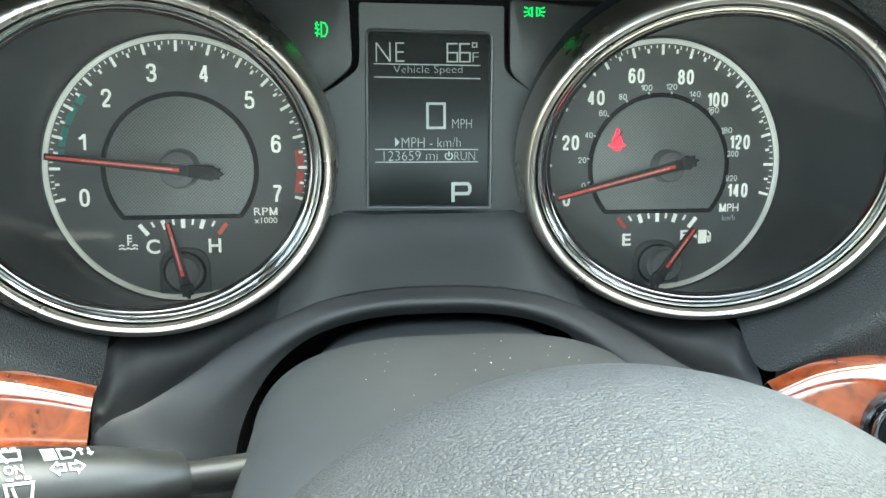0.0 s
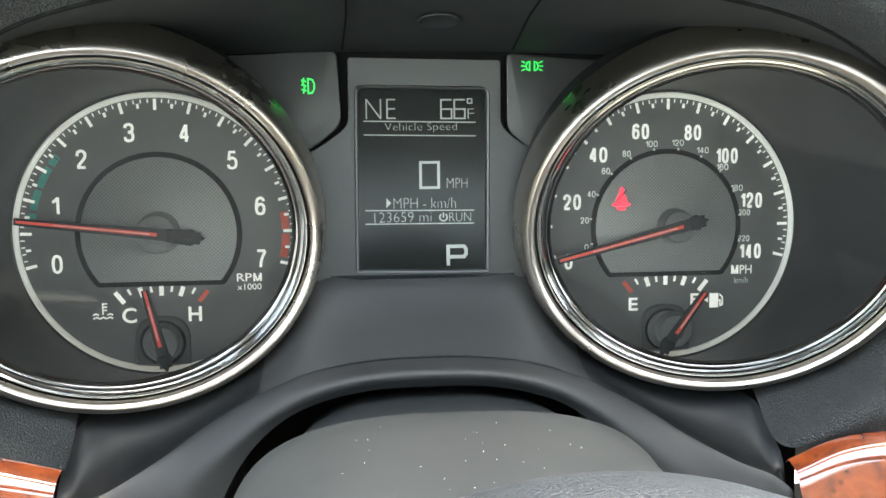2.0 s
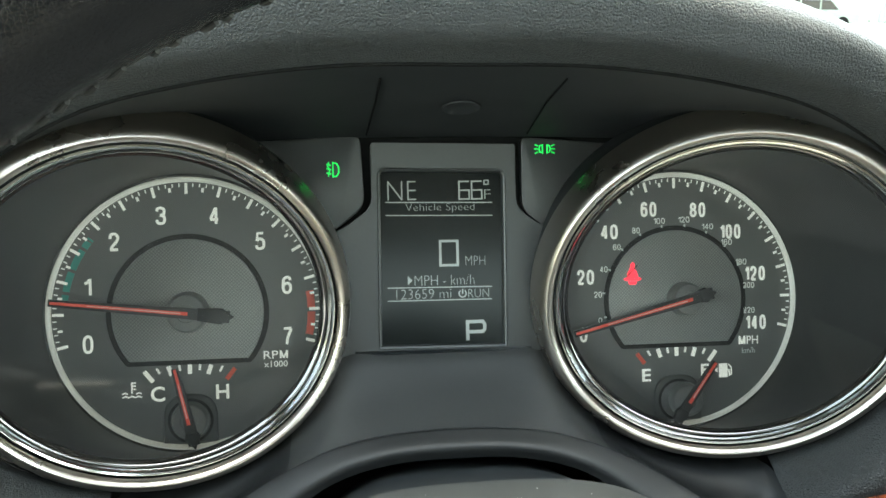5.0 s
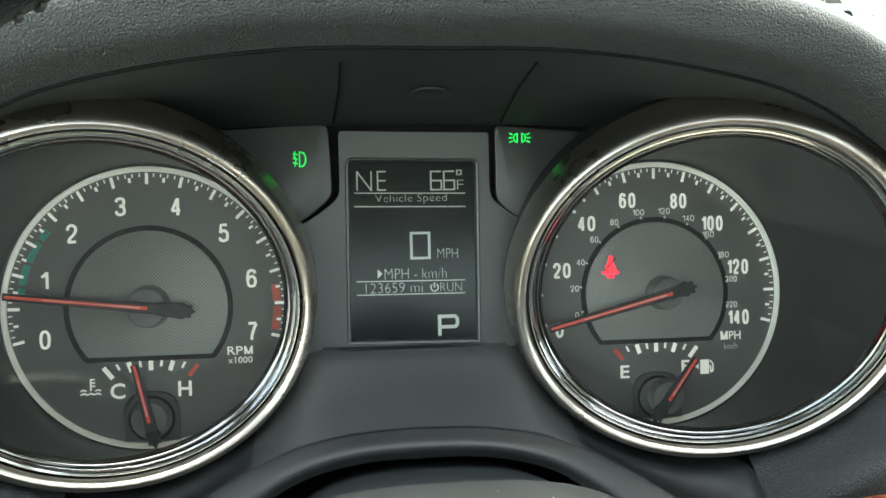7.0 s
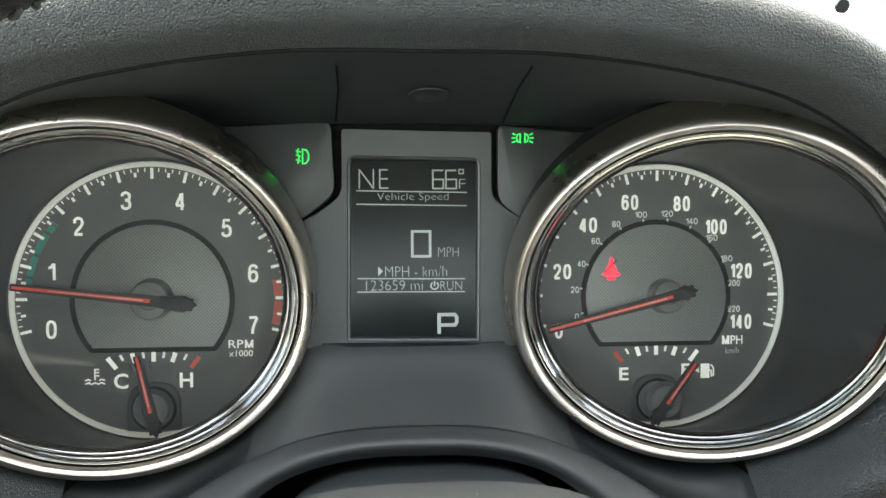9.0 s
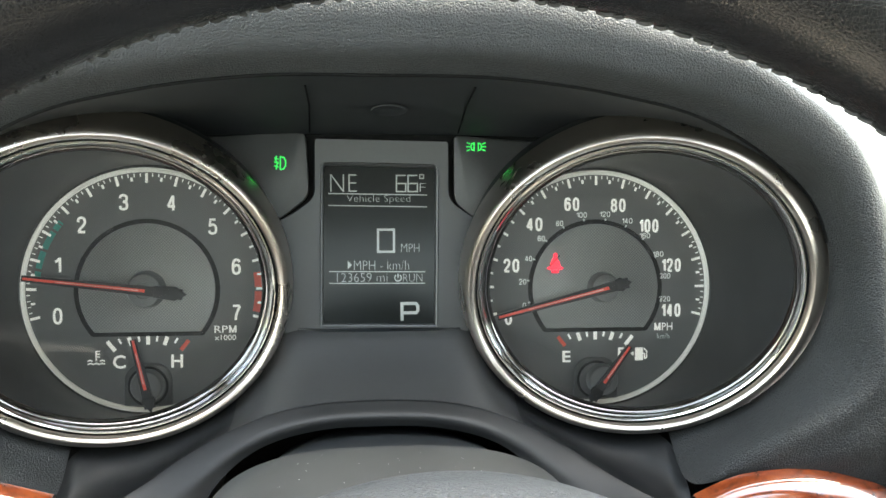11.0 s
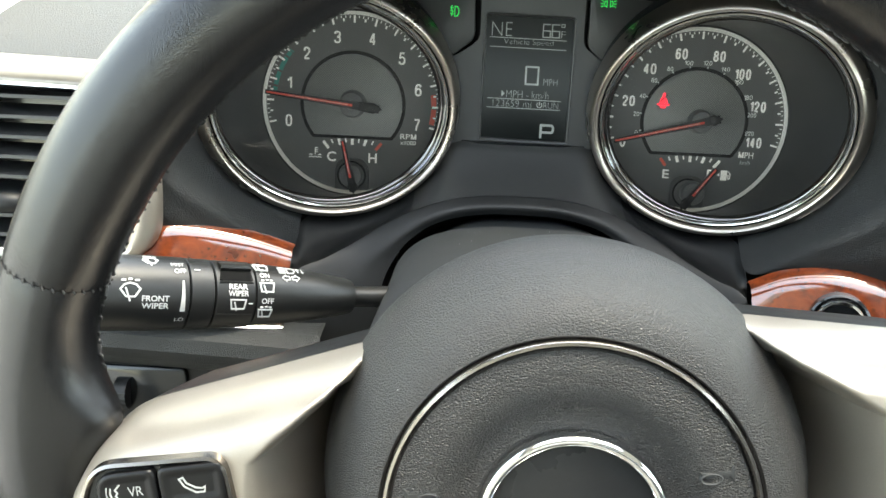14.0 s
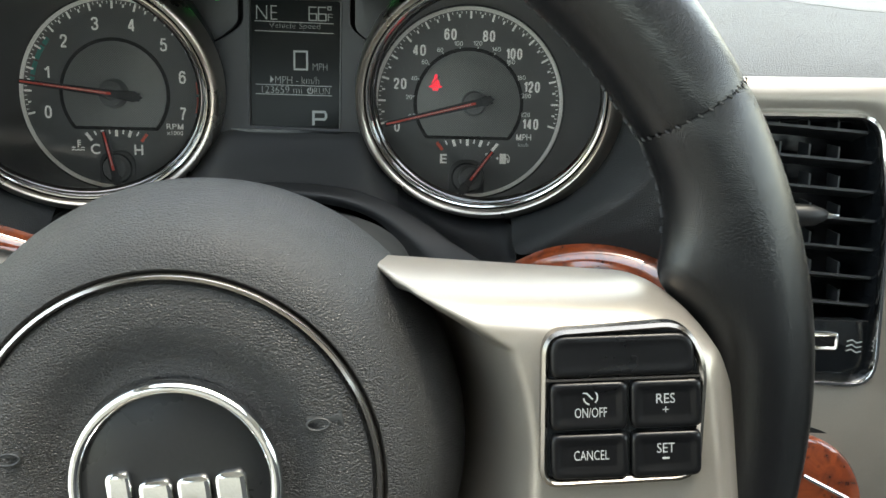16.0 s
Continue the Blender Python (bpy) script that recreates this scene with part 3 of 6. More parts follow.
        part("tick_mark", bar(r0 * k * c, zc + r0 * k * s, r1 * k * c, zc + r1 * k * s, 0.019 if i % 2 == 0 else 0.010, 0.003, 0.0, fr), M_RED if red else M_WHITE, face)
    return g, fr, face


def letter_m(x0, x1, z0, z1, fr):
    """A bold capital M of four strokes."""
    w = 0.0085
    mid = (x0 + x1) / 2
    a, b = x0 + w / 2, x1 - w / 2
    return join(bar(a, z0, a, z1, w, 0.003, 0.0, fr), bar(b, z0, b, z1, w, 0.003, 0.0, fr), bar(a, z1 - 0.002, mid, z0 + 0.001, w * 0.9, 0.0032, 0.0, fr), bar(b, z1 - 0.002, mid, z0 + 0.001, w * 0.9, 0.0034, 0.0, fr))


def needle(g, fr, cx, cz, hub_r, length, tail, ang, wide, lift):
    a = radians(ang)
    c, s = math.cos(a), math.sin(a)
    part("needle_hub", spun([(hub_r * 1.12, 0.0), (hub_r * 1.05, lift * 0.6), (hub_r, lift * 0.9), (hub_r * 0.93, lift), (hub_r * 0.5, lift + 0.004), (hub_r * 0.48, lift - 0.002), (0.001, lift - 0.002)], fr, 40, cx, cz), M_CAP, g, "matte grey hub cap")
    part("needle_body", bar(cx - tail * c, cz - tail * s, cx + length * c, cz + length * s, wide * 1.5, lift + 0.02, lift + 0.002, fr, wide * 0.85), M_PLASTIC, g, "black needle body with tail")
    part("needle_tail", plate([(cx - (tail + 0.02) * c, cz - (tail + 0.02) * s), (cx - (tail - 0.035) * c + wide * s, cz - (tail - 0.035) * s - wide * c), (cx - 0.05 * c + wide * 0.8 * s, cz - 0.05 * s - wide * 0.8 * c), (cx - 0.05 * c - wide * 0.8 * s, cz - 0.05 * s + wide * 0.8 * c), (cx - (tail - 0.035) * c - wide * s, cz - (tail - 0.035) * s + wide * c)], lift + 0.024, lift + 0.002, fr, 0.006), M_PLASTIC, g, "black counterweight")
    part("needle_stripe", bar(cx - 0.01 * c, cz - 0.01 * s, cx + length * 0.985 * c, cz + length * 0.985 * s, wide * 0.44, lift + 0.024, lift + 0.012, fr, wide * 0.32), M_NEEDLE, g, "lit red stripe")
    part("needle_core", bar(cx + 0.02 * c, cz + 0.02 * s, cx + length * 0.72 * c, cz + length * 0.72 * s, wide * 0.15, lift + 0.0255, lift + 0.02, fr, wide * 0.08), M_CORE, g, "pale light line")


tach, TF, tface = gauge("tachometer", -1, TACH, "round tachometer with chrome bezel and grey dial in the cluster")
for i in range(8):
    a = radians(dial_angle(i / 7) + (2 if i in (0,) else -0.6))
    part("numeral", figures(str(i), 0.452 * math.cos(a), 0.452 * math.sin(a), 0.082, 0.032 if i == 1 else 0.046, 0.0125, 0.003, TF), M_WHITE, tface)
for a0, a1 in ((172.5, 169.5), (168, 158.5), (157, 147), (145.5, 142), (141.3, 140.3)):
    part("eco_band", arc_bar(0.519, 0.549, a1, a0, 0.002, 0.0, TF), M_TEAL, tface, "teal economy band")
for a0, a1 in ((9.0, 1.0), (-1.0, -12.0)):
    part("redline_band", arc_bar(0.528, 0.562, a1, a0, 0.002, 0.0, TF), M_RED, tface, "red warning band")
part("lettering", join(text("RP", 0.359, -0.200, 0.036, 0.003, 0.0, TF, w=0.066, bold=0.006), letter_m(0.398, 0.435, -0.218, -0.182, TF)), M_WHITE, tface)
part("lettering", text("x1000", 0.380, -0.242, 0.028, 0.003, 0.0, TF, w=0.106, bold=0.006), M_WHITE, tface)
part("lettering", text("C", -0.141, -0.357, 0.068, 0.003, 0.0, TF, w=0.062, bold=0.02), M_WHITE, tface)
part("lettering", text("H", 0.141, -0.357, 0.066, 0.003, 0.0, TF, w=0.058, bold=0.02), M_WHITE, tface)
part("coolant_symbol", strokes([[(0, 0.0), (0, 0.05)], [(0, 0.047), (0.018, 0.047)], [(0, 0.033), (0.018, 0.033)], [(0, 0.019), (0.018, 0.019)],
     [(-0.042, -0.002), (-0.03, 0.003), (-0.018, -0.002)], [(0.018, -0.002), (0.03, 0.003), (0.042, -0.002)],
     [(-0.042, -0.018), (-0.028, -0.012), (-0.014, -0.018), (0, -0.012), (0.014, -0.018), (0.028, -0.012), (0.042, -0.018)]], 0.006, 0.003, 0.0, TF, -0.253, -0.350), M_WHITE, tface)
needle(tach, TF, 0.0, 0.005, 0.084, 0.575, 0.19, 173.5, 0.035, 0.085)
needle(tach, TF, 0.0, -0.475, 0.076, 0.245, 0.105, 103.0, 0.034, 0.07)

speed, SF, sface = gauge("speedometer", 1, SPEED, "round speedometer with chrome bezel and grey dial in the cluster")
for t, r, a, w in (("0", .485, 198.6, .040), ("20", .459, 165.1, .088), ("40", .463, 134.3, .090), ("60", .453, 106.2, .084), ("80", .445, 74.4, .084), ("100", .428, 48.6, .112), ("120", .421, 15.8, .112), ("140", .423, -16.9, .112)):
    a = radians(a)
    part("numeral", figures(t, r * math.cos(a), r * math.sin(a), 0.071, w * 0.95, 0.0122, 0.003, SF), M_WHITE, sface)
for i in range(12):
    a = radians(193.4 - 18.45 * i)
    s = str(20 * i)
    part("small_numeral", figures(s, (0.386 if i < 8 else 0.377) * math.cos(a), (0.386 if i < 8 else 0.377) * math.sin(a), 0.029, 0.0195 * len(s), 0.0045, 0.003, SF), M_RING, sface)
    a = radians(192 - 18.4 * i)
    part("tick_mark", bar(0.352 * math.cos(a), 0.352 * math.sin(a), 0.364 * math.cos(a), 0.364 * math.sin(a), 0.008, 0.005, 0.0, SF), M_PRINT, sface)
part("lettering", join(letter_m(0.317, 0.351, -0.228, -0.188, SF), text("PH", 0.386, -0.208, 0.040, 0.003, 0.0, SF, w=0.058, bold=0.006)), M_WHITE, sface)
part("lettering", text("km/h", 0.365, -0.258, 0.028, 0.003, 0.0, SF, w=0.066), M_PRINT, sface)
part("lettering", text("E", -0.153, -0.359, 0.060, 0.003, 0.0, SF, w=0.044, bold=0.02), M_WHITE, sface)
part("lettering", text("F", 0.141, -0.345, 0.058, 0.003, 0.0, SF, w=0.040, bold=0.02), M_WHITE, sface)
part("fuel_symbol", join(plate([(0.214, -0.385), (0.256, -0.385), (0.256, -0.318), (0.214, -0.318)], 0.003, 0.0, SF),
     strokes([[(0.262, -0.322), (0.276, -0.338), (0.276, -0.372), (0.266, -0.376), (0.264, -0.350), (0.257, -0.350)]], 0.006, 0.003, 0.0, SF),
     plate([(0.206, -0.337), (0.206, -0.361), (0.188, -0.349)], 0.003, 0.0, SF)), M_WHITE, sface)
bell = catmull([(-0.246, 0.104), (-0.238, 0.135), (-0.226, 0.156), (-0.223, 0.176), (-0.213, 0.184), (-0.203, 0.176), (-0.204, 0.156), (-0.192, 0.135), (-0.184, 0.104)], 28)
belt = part("seat_belt_lamp", join(plate(bell[::-1], 0.010, 0.006, SF), plate(rounded([(-0.262, 0.104), (-0.250, 0.096), (-0.180, 0.096), (-0.168, 0.104), (-0.180, 0.112), (-0.250, 0.112)], 0.006, 2), 0.0104, 0.006, SF), plate([(-0.232, 0.078), (-0.198, 0.078), (-0.194, 0.094), (-0.236, 0.094)], 0.010, 0.006, SF)), M_REDLAMP, sface, "lit red seat belt symbol")
part("belt_gap", bar(-0.246, 0.112, -0.190, 0.170, 0.0042, 0.0115, 0.009, SF), M_GROOVE, belt, "dark diagonal line")
needle(speed, SF, 0.035, 0.003, 0.073, 0.585, 0.115, 194.2, 0.035, 0.085)
needle(speed, SF, 0.030, -0.478, 0.076, 0.222, 0.115, 54.0, 0.034, 0.07)

# ---- the middle of the cluster ----
solo("cluster_housing", plate([(-2.0, -0.9), (2.0, -0.9), (2.0, 0.95), (-2.0, 0.95)], -0.065, -0.5), M_GROOVE, (0, 0.3, 0), "black cluster housing behind the gauges", "housing", kind="structure")
MID = Frame((0, 0.036, 0))
centre = thing("information_display", (0.02, 0.0, 0.2), "portrait driver information screen in a charcoal frame", "display")
frame_outer = rounded([(-0.308, 0.773), (0.371, 0.761), (0.371, 0.462), (0.467, 0.392), (0.80, 0.20), (0.80, -0.214), (-0.80, -0.214), (-0.80, 0.20), (-0.42, 0.392), (-0.308, 0.475)], [0.015, 0.015, 0.05, 0.03, 0, 0, 0, 0, 0.03, 0.05])
frame_inner = rounded([(-0.278, 0.652), (0.319, 0.641), (0.312, -0.190), (-0.285, -0.180)], [0.035, 0.035, 0.01, 0.01])
part("screen_frame", holed(frame_outer, frame_inner, 0.02, -0.06, MID), M_PANEL, centre, "charcoal metallic frame", sharp=25)
part("screen_edge", loft([[MID(x, z, d) for x, z in inset(frame_inner, k)] for k, d in ((-0.006, 0.018), (0.0, 0.026), (0.008, 0.022), (0.014, -0.02))]), M_PANEL, centre, "raised rim of the screen")
lcd = part("screen", plate(list(map(tuple, inset(frame_inner, 0.012))), -0.012, -0.03, MID), M_LCD, centre, "dark glossy screen")
part("bottom_strip", plate([(-0.40, -0.225), (0.43, -0.228), (0.43, -0.196), (-0.40, -0.190)], 0.022, -0.03, MID), M_GLOSS, centre, "black strip under the screen")


def lcd_text(body, x0, z0, x1, z1, bold=-0.022):
    part("lcd_text", text(body, (x0 + x1) / 2, (z0 + z1) / 2, abs(z1 - z0), -0.009, 0, MID, w=x1 - x0, bold=bold), M_LCDTEXT, lcd)


def lcd_line(x0, z0, x1, z1, w=0.0048):
    part("lcd_line", bar(x0, z0, x1, z1, w, -0.009, -0.012, MID), M_LCDTEXT, lcd)


lcd_text("NE", -0.232, 0.506, -0.098, 0.595)
for x in (0.106, 0.166):
    w, z0, z1 = 0.048, 0.507, 0.590
    part("lcd_digit", strokes([[(x + w, z1), (x, z1), (x, z0), (x + w, z0), (x + w, (z0 + z1) / 2), (x, (z0 + z1) / 2)]], 0.0066, -0.009, -0.012, MID), M_LCDTEXT, lcd)
lcd_text("F", 0.226, 0.506, 0.256, 0.550)
part("lcd_degree", strokes([[(0.226, 0.575), (0.246, 0.575), (0.246, 0.594), (0.226, 0.594), (0.226, 0.575)]], 0.005, -0.009, -0.012, MID), M_LCDTEXT, lcd)
lcd_line(-0.243, 0.497, 0.263, 0.489)
lcd_text("Vehicle Speed", -0.149, 0.444, 0.177, 0.488)
lcd_line(-0.243, 0.436, 0.263, 0.428)
part("lcd_digit", strokes([[(0.010, 0.197), (0.092, 0.197), (0.092, 0.311), (0.010, 0.311), (0.010, 0.197)]], 0.0115, -0.009, -0.012, MID), M_LCDTEXT, lcd)
lcd_text("MPH", 0.129, 0.194, 0.223, 0.238)
part("lcd_arrow", plate([(-0.146, 0.152), (-0.146, 0.108), (-0.124, 0.130)], -0.009, -0.012, MID), M_LCDTEXT, lcd)
lcd_text("MPH - km/h", -0.114, 0.104, 0.169, 0.152)
lcd_line(-0.241, 0.097, 0.254, 0.092)
lcd_text("123659 mi", -0.201, 0.042, 0.057, 0.088)
part("lcd_power", join(arc_bar(0.014, 0.020, -235, 55, -0.009, -0.012, MID, 0.112, 0.062), bar(0.112, 0.060, 0.112, 0.084, 0.006, -0.009, -0.012, MID)), M_LCDTEXT, lcd)
lcd_text("RUN", 0.139, 0.042, 0.238, 0.082)
lcd_line(-0.242, 0.036, 0.253, 0.033)
part("lcd_digit", strokes([[(0.132, -0.160), (0.132, -0.072), (0.205, -0.072), (0.214, -0.085), (0.214, -0.108), (0.205, -0.120), (0.132, -0.120)]], 0.0155, -0.009, -0.012, MID), M_LCDTEXT, lcd)

for nm, pts, rad in (("indicator_panel", [(-1.0, 0.772), (-0.355, 0.808), (-0.340, 0.480), (-0.46, 0.385), (-1.0, 0.1)], [0, 0.045, 0.05, 0.02, 0]),
                     ("indicator_panel", [(0.402, 0.795), (1.0, 0.748), (1.0, 0.1), (0.50, 0.372), (0.402, 0.450)], [0.03, 0, 0, 0.02, 0.05])):
    p = solo(nm, plate(rounded(pts, rad), 0.012, -0.03, MID, 0.008), M_PLATE, (pts[1][0], 0, 0.5), "smoked grey indicator panel with a lit green lamp symbol", "indicator panel", "indicator panels beside the screen")
    if pts[0][0] < 0:
        lamp = join(strokes([[(-0.512, 0.676), (-0.490, 0.670)], [(-0.512, 0.656), (-0.490, 0.650)], [(-0.512, 0.636), (-0.490, 0.630)], [(-0.500, 0.686), (-0.506, 0.668), (-0.497, 0.650), (-0.503, 0.618)],
                             [(-0.482, 0.682), (-0.482, 0.618), (-0.466, 0.620), (-0.456, 0.636), (-0.455, 0.660), (-0.464, 0.678), (-0.482, 0.682)]], 0.0064, 0.016, 0.012, MID))
    else:
        lamp = strokes([[(0.506, 0.756), (0.506, 0.718), (0.494, 0.722), (0.489, 0.737), (0.494, 0.752), (0.506, 0.756)], [(0.528, 0.756), (0.528, 0.718), (0.540, 0.722), (0.545, 0.737), (0.540, 0.752), (0.528, 0.756)],
                        [(0.484, 0.737), (0.466, 0.737)], [(0.485, 0.751), (0.469, 0.758)], [(0.485, 0.723), (0.469, 0.716)], [(0.550, 0.737), (0.568, 0.737)], [(0.549, 0.751), (0.565, 0.758)], [(0.549, 0.723), (0.565, 0.716)]], 0.0058, 0.016, 0.012, MID)
    part("lamp_symbol", lamp, M_GREEN, p, "lit green lamp symbol")


# ---- dashboard ----
def beside_bezel(deg, k=-0.05, d=-0.075):
    """A point of the hood's inner edge, just outside the gauge bezel."""
    ya, pi = radians(BEZ["yaw"]), radians(BEZ["pitch"])
    ex, ez = np.array([math.cos(ya), math.sin(ya), 0]), np.array([0, math.sin(pi), math.cos(pi)])
    n, t = np.cross(ex, ez), radians(deg)
    return tuple(np.array(BEZ["c"]) + (BEZ["a"] - k) * math.cos(t) * ex + (BEZ["b"] - k) * math.sin(t) * ez + d * n / np.linalg.norm(n))


half_i = [(0, -0.92, 0.953), (0.5, -0.92, 0.946), (1.0, -0.92, 0.88), (1.42, -0.90, 0.765), beside_bezel(38)] + [beside_bezel(a) for a in (15, -8, -29, -50, -75)]
half_m = [(0, -1.06, 1.06), (0.52, -1.06, 1.05), (1.03, -1.06, 0.97), (1.48, -1.05, 0.85), (1.87, -1.03, 0.57), (2.04, -1.0, 0.25), (2.08, -0.98, -0.08), (2.06, -0.94, -0.37), (1.74, -0.76, -0.64), (1.435, -0.57, -0.86)]
half_k = [(0, -1.08, 1.27), (0.6, -1.08, 1.25), (1.12, -1.08, 1.14), (1.54, -1.08, 0.99), (1.94, -1.06, 0.70), (2.11, -1.03, 0.34), (2.16, -1.03, -0.04), (2.17, -1.0, -0.36), (1.98, -0.88, -0.62), (1.62, -0.68, -0.82)]
half_b = [(0, -0.75, 1.40), (0.62, -0.75, 1.37), (1.2, -0.75, 1.24), (1.66, -0.75, 1.03), (2.05, -0.78, 0.70), (2.24, -0.90, 0.36), (2.27, -1.05, 0.0), (2.27, -1.03, -0.36), (2.14, -0.95, -0.62), (1.95, -0.80, -0.78)]
half_c = [(0, 0.6, 1.46), (0.66, 0.6, 1.40), (1.35, 0.55, 1.20), (1.90, 0.40, 0.95), (2.35, -0.1, 0.62), (2.46, -0.72, 0.34), (2.40, -1.0, 0.05), (2.36, -1.0, -0.36), (2.32, -0.97, -0.62), (2.22, -0.88, -0.83)]
half_d = [(0, 3.4, 1.20), (0.85, 3.3, 1.16), (1.9, 2.6, 1.0), (2.5, 1.6, 0.75), (2.85, 0.5, 0.45), (2.8, -0.45, 0.20), (2.5, -0.8, 0.0), (2.4, -0.8, -0.36), (2.4, -0.8, -0.60), (2.40, -0.85, -0.88)]


def whole(half):
    left = [(-x, y, z) for x, y, z in half[:0:-1]]
    return catmull(left + half, 121)


rim_line = [p for p in whole(half_i) if p[2] > 0.22]
visor_rows = [[(e[0], 0.04, 0.80 - 0.05 * (e[0] / 1.75) ** 2 - 0.9 * max(0, abs(e[0]) - 1.2) ** 2) for e in rim_line],
              [(e[0], -0.42, 0.5 * (0.82 + e[2]) - 0.05 * max(0, abs(e[0]) - 1.0)) for e in rim_line], [(e[0], e[1], e[2]) for e in rim_line]]
visor = solo("visor_panel", sheet(visor_rows), M_VISOR, (0, -0.4, 0.85), "smooth dark plastic underside of the cluster hood", "panel", kind="structure")
part("clip_recess", spun([(0.085, 0.004), (0.080, 0.010), (0.070, 0.006), (0.050, -0.004), (0.001, -0.007)], Frame((0.055, -0.40, 0.877), (1, 0, 0), (0, -0.98, 0.18)), 32), M_VISOR, visor, "shallow round recess")
for xa, xb in ((-0.311, -0.330), (0.409, 0.414)):
    part("panel_seam", tube([(xa, -0.78, 0.925), (xa, -0.46, 0.885), (xb, -0.06, 0.800)], 0.0045, 6), M_GROOVE, visor, "thin panel seam")
part("visor_gap", tube([tuple(p + (0, -0.004, -0.002)) for p in rim_line], 0.007, 6), M_GROOVE, visor, "dark gap along the hood")
rows = [whole(h) for h in (half_i, half_m, half_k, half_b, half_c, half_d)]
fine = []
for col in range(121):
    fine.append(catmull([r[col] for r in rows], 41))
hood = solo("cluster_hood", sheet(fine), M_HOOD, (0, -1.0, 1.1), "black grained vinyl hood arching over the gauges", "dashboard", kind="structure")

# saddle under the gauges, with the opening for the column
top_h = [(0, -0.0, -0.222), (0.25, -0.0, -0.222), (0.46, -0.01, -0.235), (0.66, -0.08, -0.50), (0.90, -0.20, -0.68), (1.12, -0.28, -0.765), (1.28, -0.33, -0.77), (1.385, -0.43, -0.80), (1.442, -0.60, -0.96), (1.442, -0.62, -1.7)]
lip_h = [(0, -0.39, -0.512), (0.25, -0.39, -0.522), (0.48, -0.40, -0.560), (0.68, -0.42, -0.625), (0.88, -0.46, -0.73), (1.05, -0.53, -0.84), (1.22, -0.62, -0.93), (1.36, -0.70, -0.985), (1.42, -0.74, -1.12), (1.43, -0.76, -1.7)]
rol_h = [(0, -0.45, -0.552), (0.25, -0.45, -0.562), (0.46, -0.46, -0.605), (0.64, -0.49, -0.68), (0.82, -0.54, -0.80), (0.97, -0.60, -0.93), (1.10, -0.67, -1.05), (1.22, -0.74, -1.12), (1.30, -0.78, -1.25), (1.32, -0.80, -1.7)]
open_h = [(0, -0.43, -0.600), (0.22, -0.43, -0.606), (0.42, -0.44, -0.640), (0.58, -0.47, -0.70), (0.71, -0.52, -0.80), (0.80, -0.57, -0.93), (0.85, -0.62, -1.06), (0.87, -0.66, -1.2), (0.88, -0.68, -1.4), (0.88, -0.70, -1.7)]
deep_h = [(0.96 * x, 0.25, z) for x, y, z in open_h]
rows = [whole(h) for h in (top_h, lip_h, rol_h, open_h, deep_h)]
fine = []
for c in range(121):
    t, lp, ro, op, dp = (r[c] for r in rows)
    away = (t - lp) / np.linalg.norm(t - lp)
    crease = lp + 0.05 * away + (0, 0.012, -0.012)
    face = np.array([t + (crease - t) * u + (0, 0.02, -0.02) * np.array(math.sin(math.pi * u)) for u in np.linspace(0, 1, 10)])
    bead = catmull([crease, lp + 0.022 * away + (0, -0.006, 0.012), lp + (0, -0.012, 0.010), ro, op], 18)
    tuck = t + np.array((0, 0.14, 0.10))
    fine.append(np.vstack([[tuck], face, bead, [dp]]))
cut = [c for c in range(121) if abs(rows[0][c][0]) < 0.70]
solo("centre_panel", sheet([fine[c][:11] for c in cut]), M_CENTRE, (0, -0.2, -0.35), "charcoal satin panel between the gauges", "dashboard", kind="structure")
for nm, cols in (("cluster_wing_left", range(0, cut[0] + 1)), ("cluster_wing_right", range(cut[-1], 121))):
    solo(nm, sheet([fine[c][:11] for c in cols]), M_PLASTIC, (0, -0.3, -0.6), "smooth black plastic wing under the gauge", "dashboard", kind="structure")
solo("cluster_lip", sheet([r[10:] for r in fine]), M_PLASTIC, (0, -0.5, -0.8), "smooth black plastic lip arched over the steering column", "dashboard", kind="structure")
# flat black plate paints the shade inside the column opening
solo("column_shade_plate", plate([(-1.9, -2.3), (1.9, -2.3), (1.9, -0.75), (-1.9, -0.75)], -0.2, -0.3), M_GROOVE, (0, 0.2, -1), "black plate painted as the shade round the steering column", "cavity", kind="structure")

# from here on the layout is drawn level with the wheel, which leans a little against the dials
PLACE.append(CAR @ pose(0, 0, 0, 1.261))

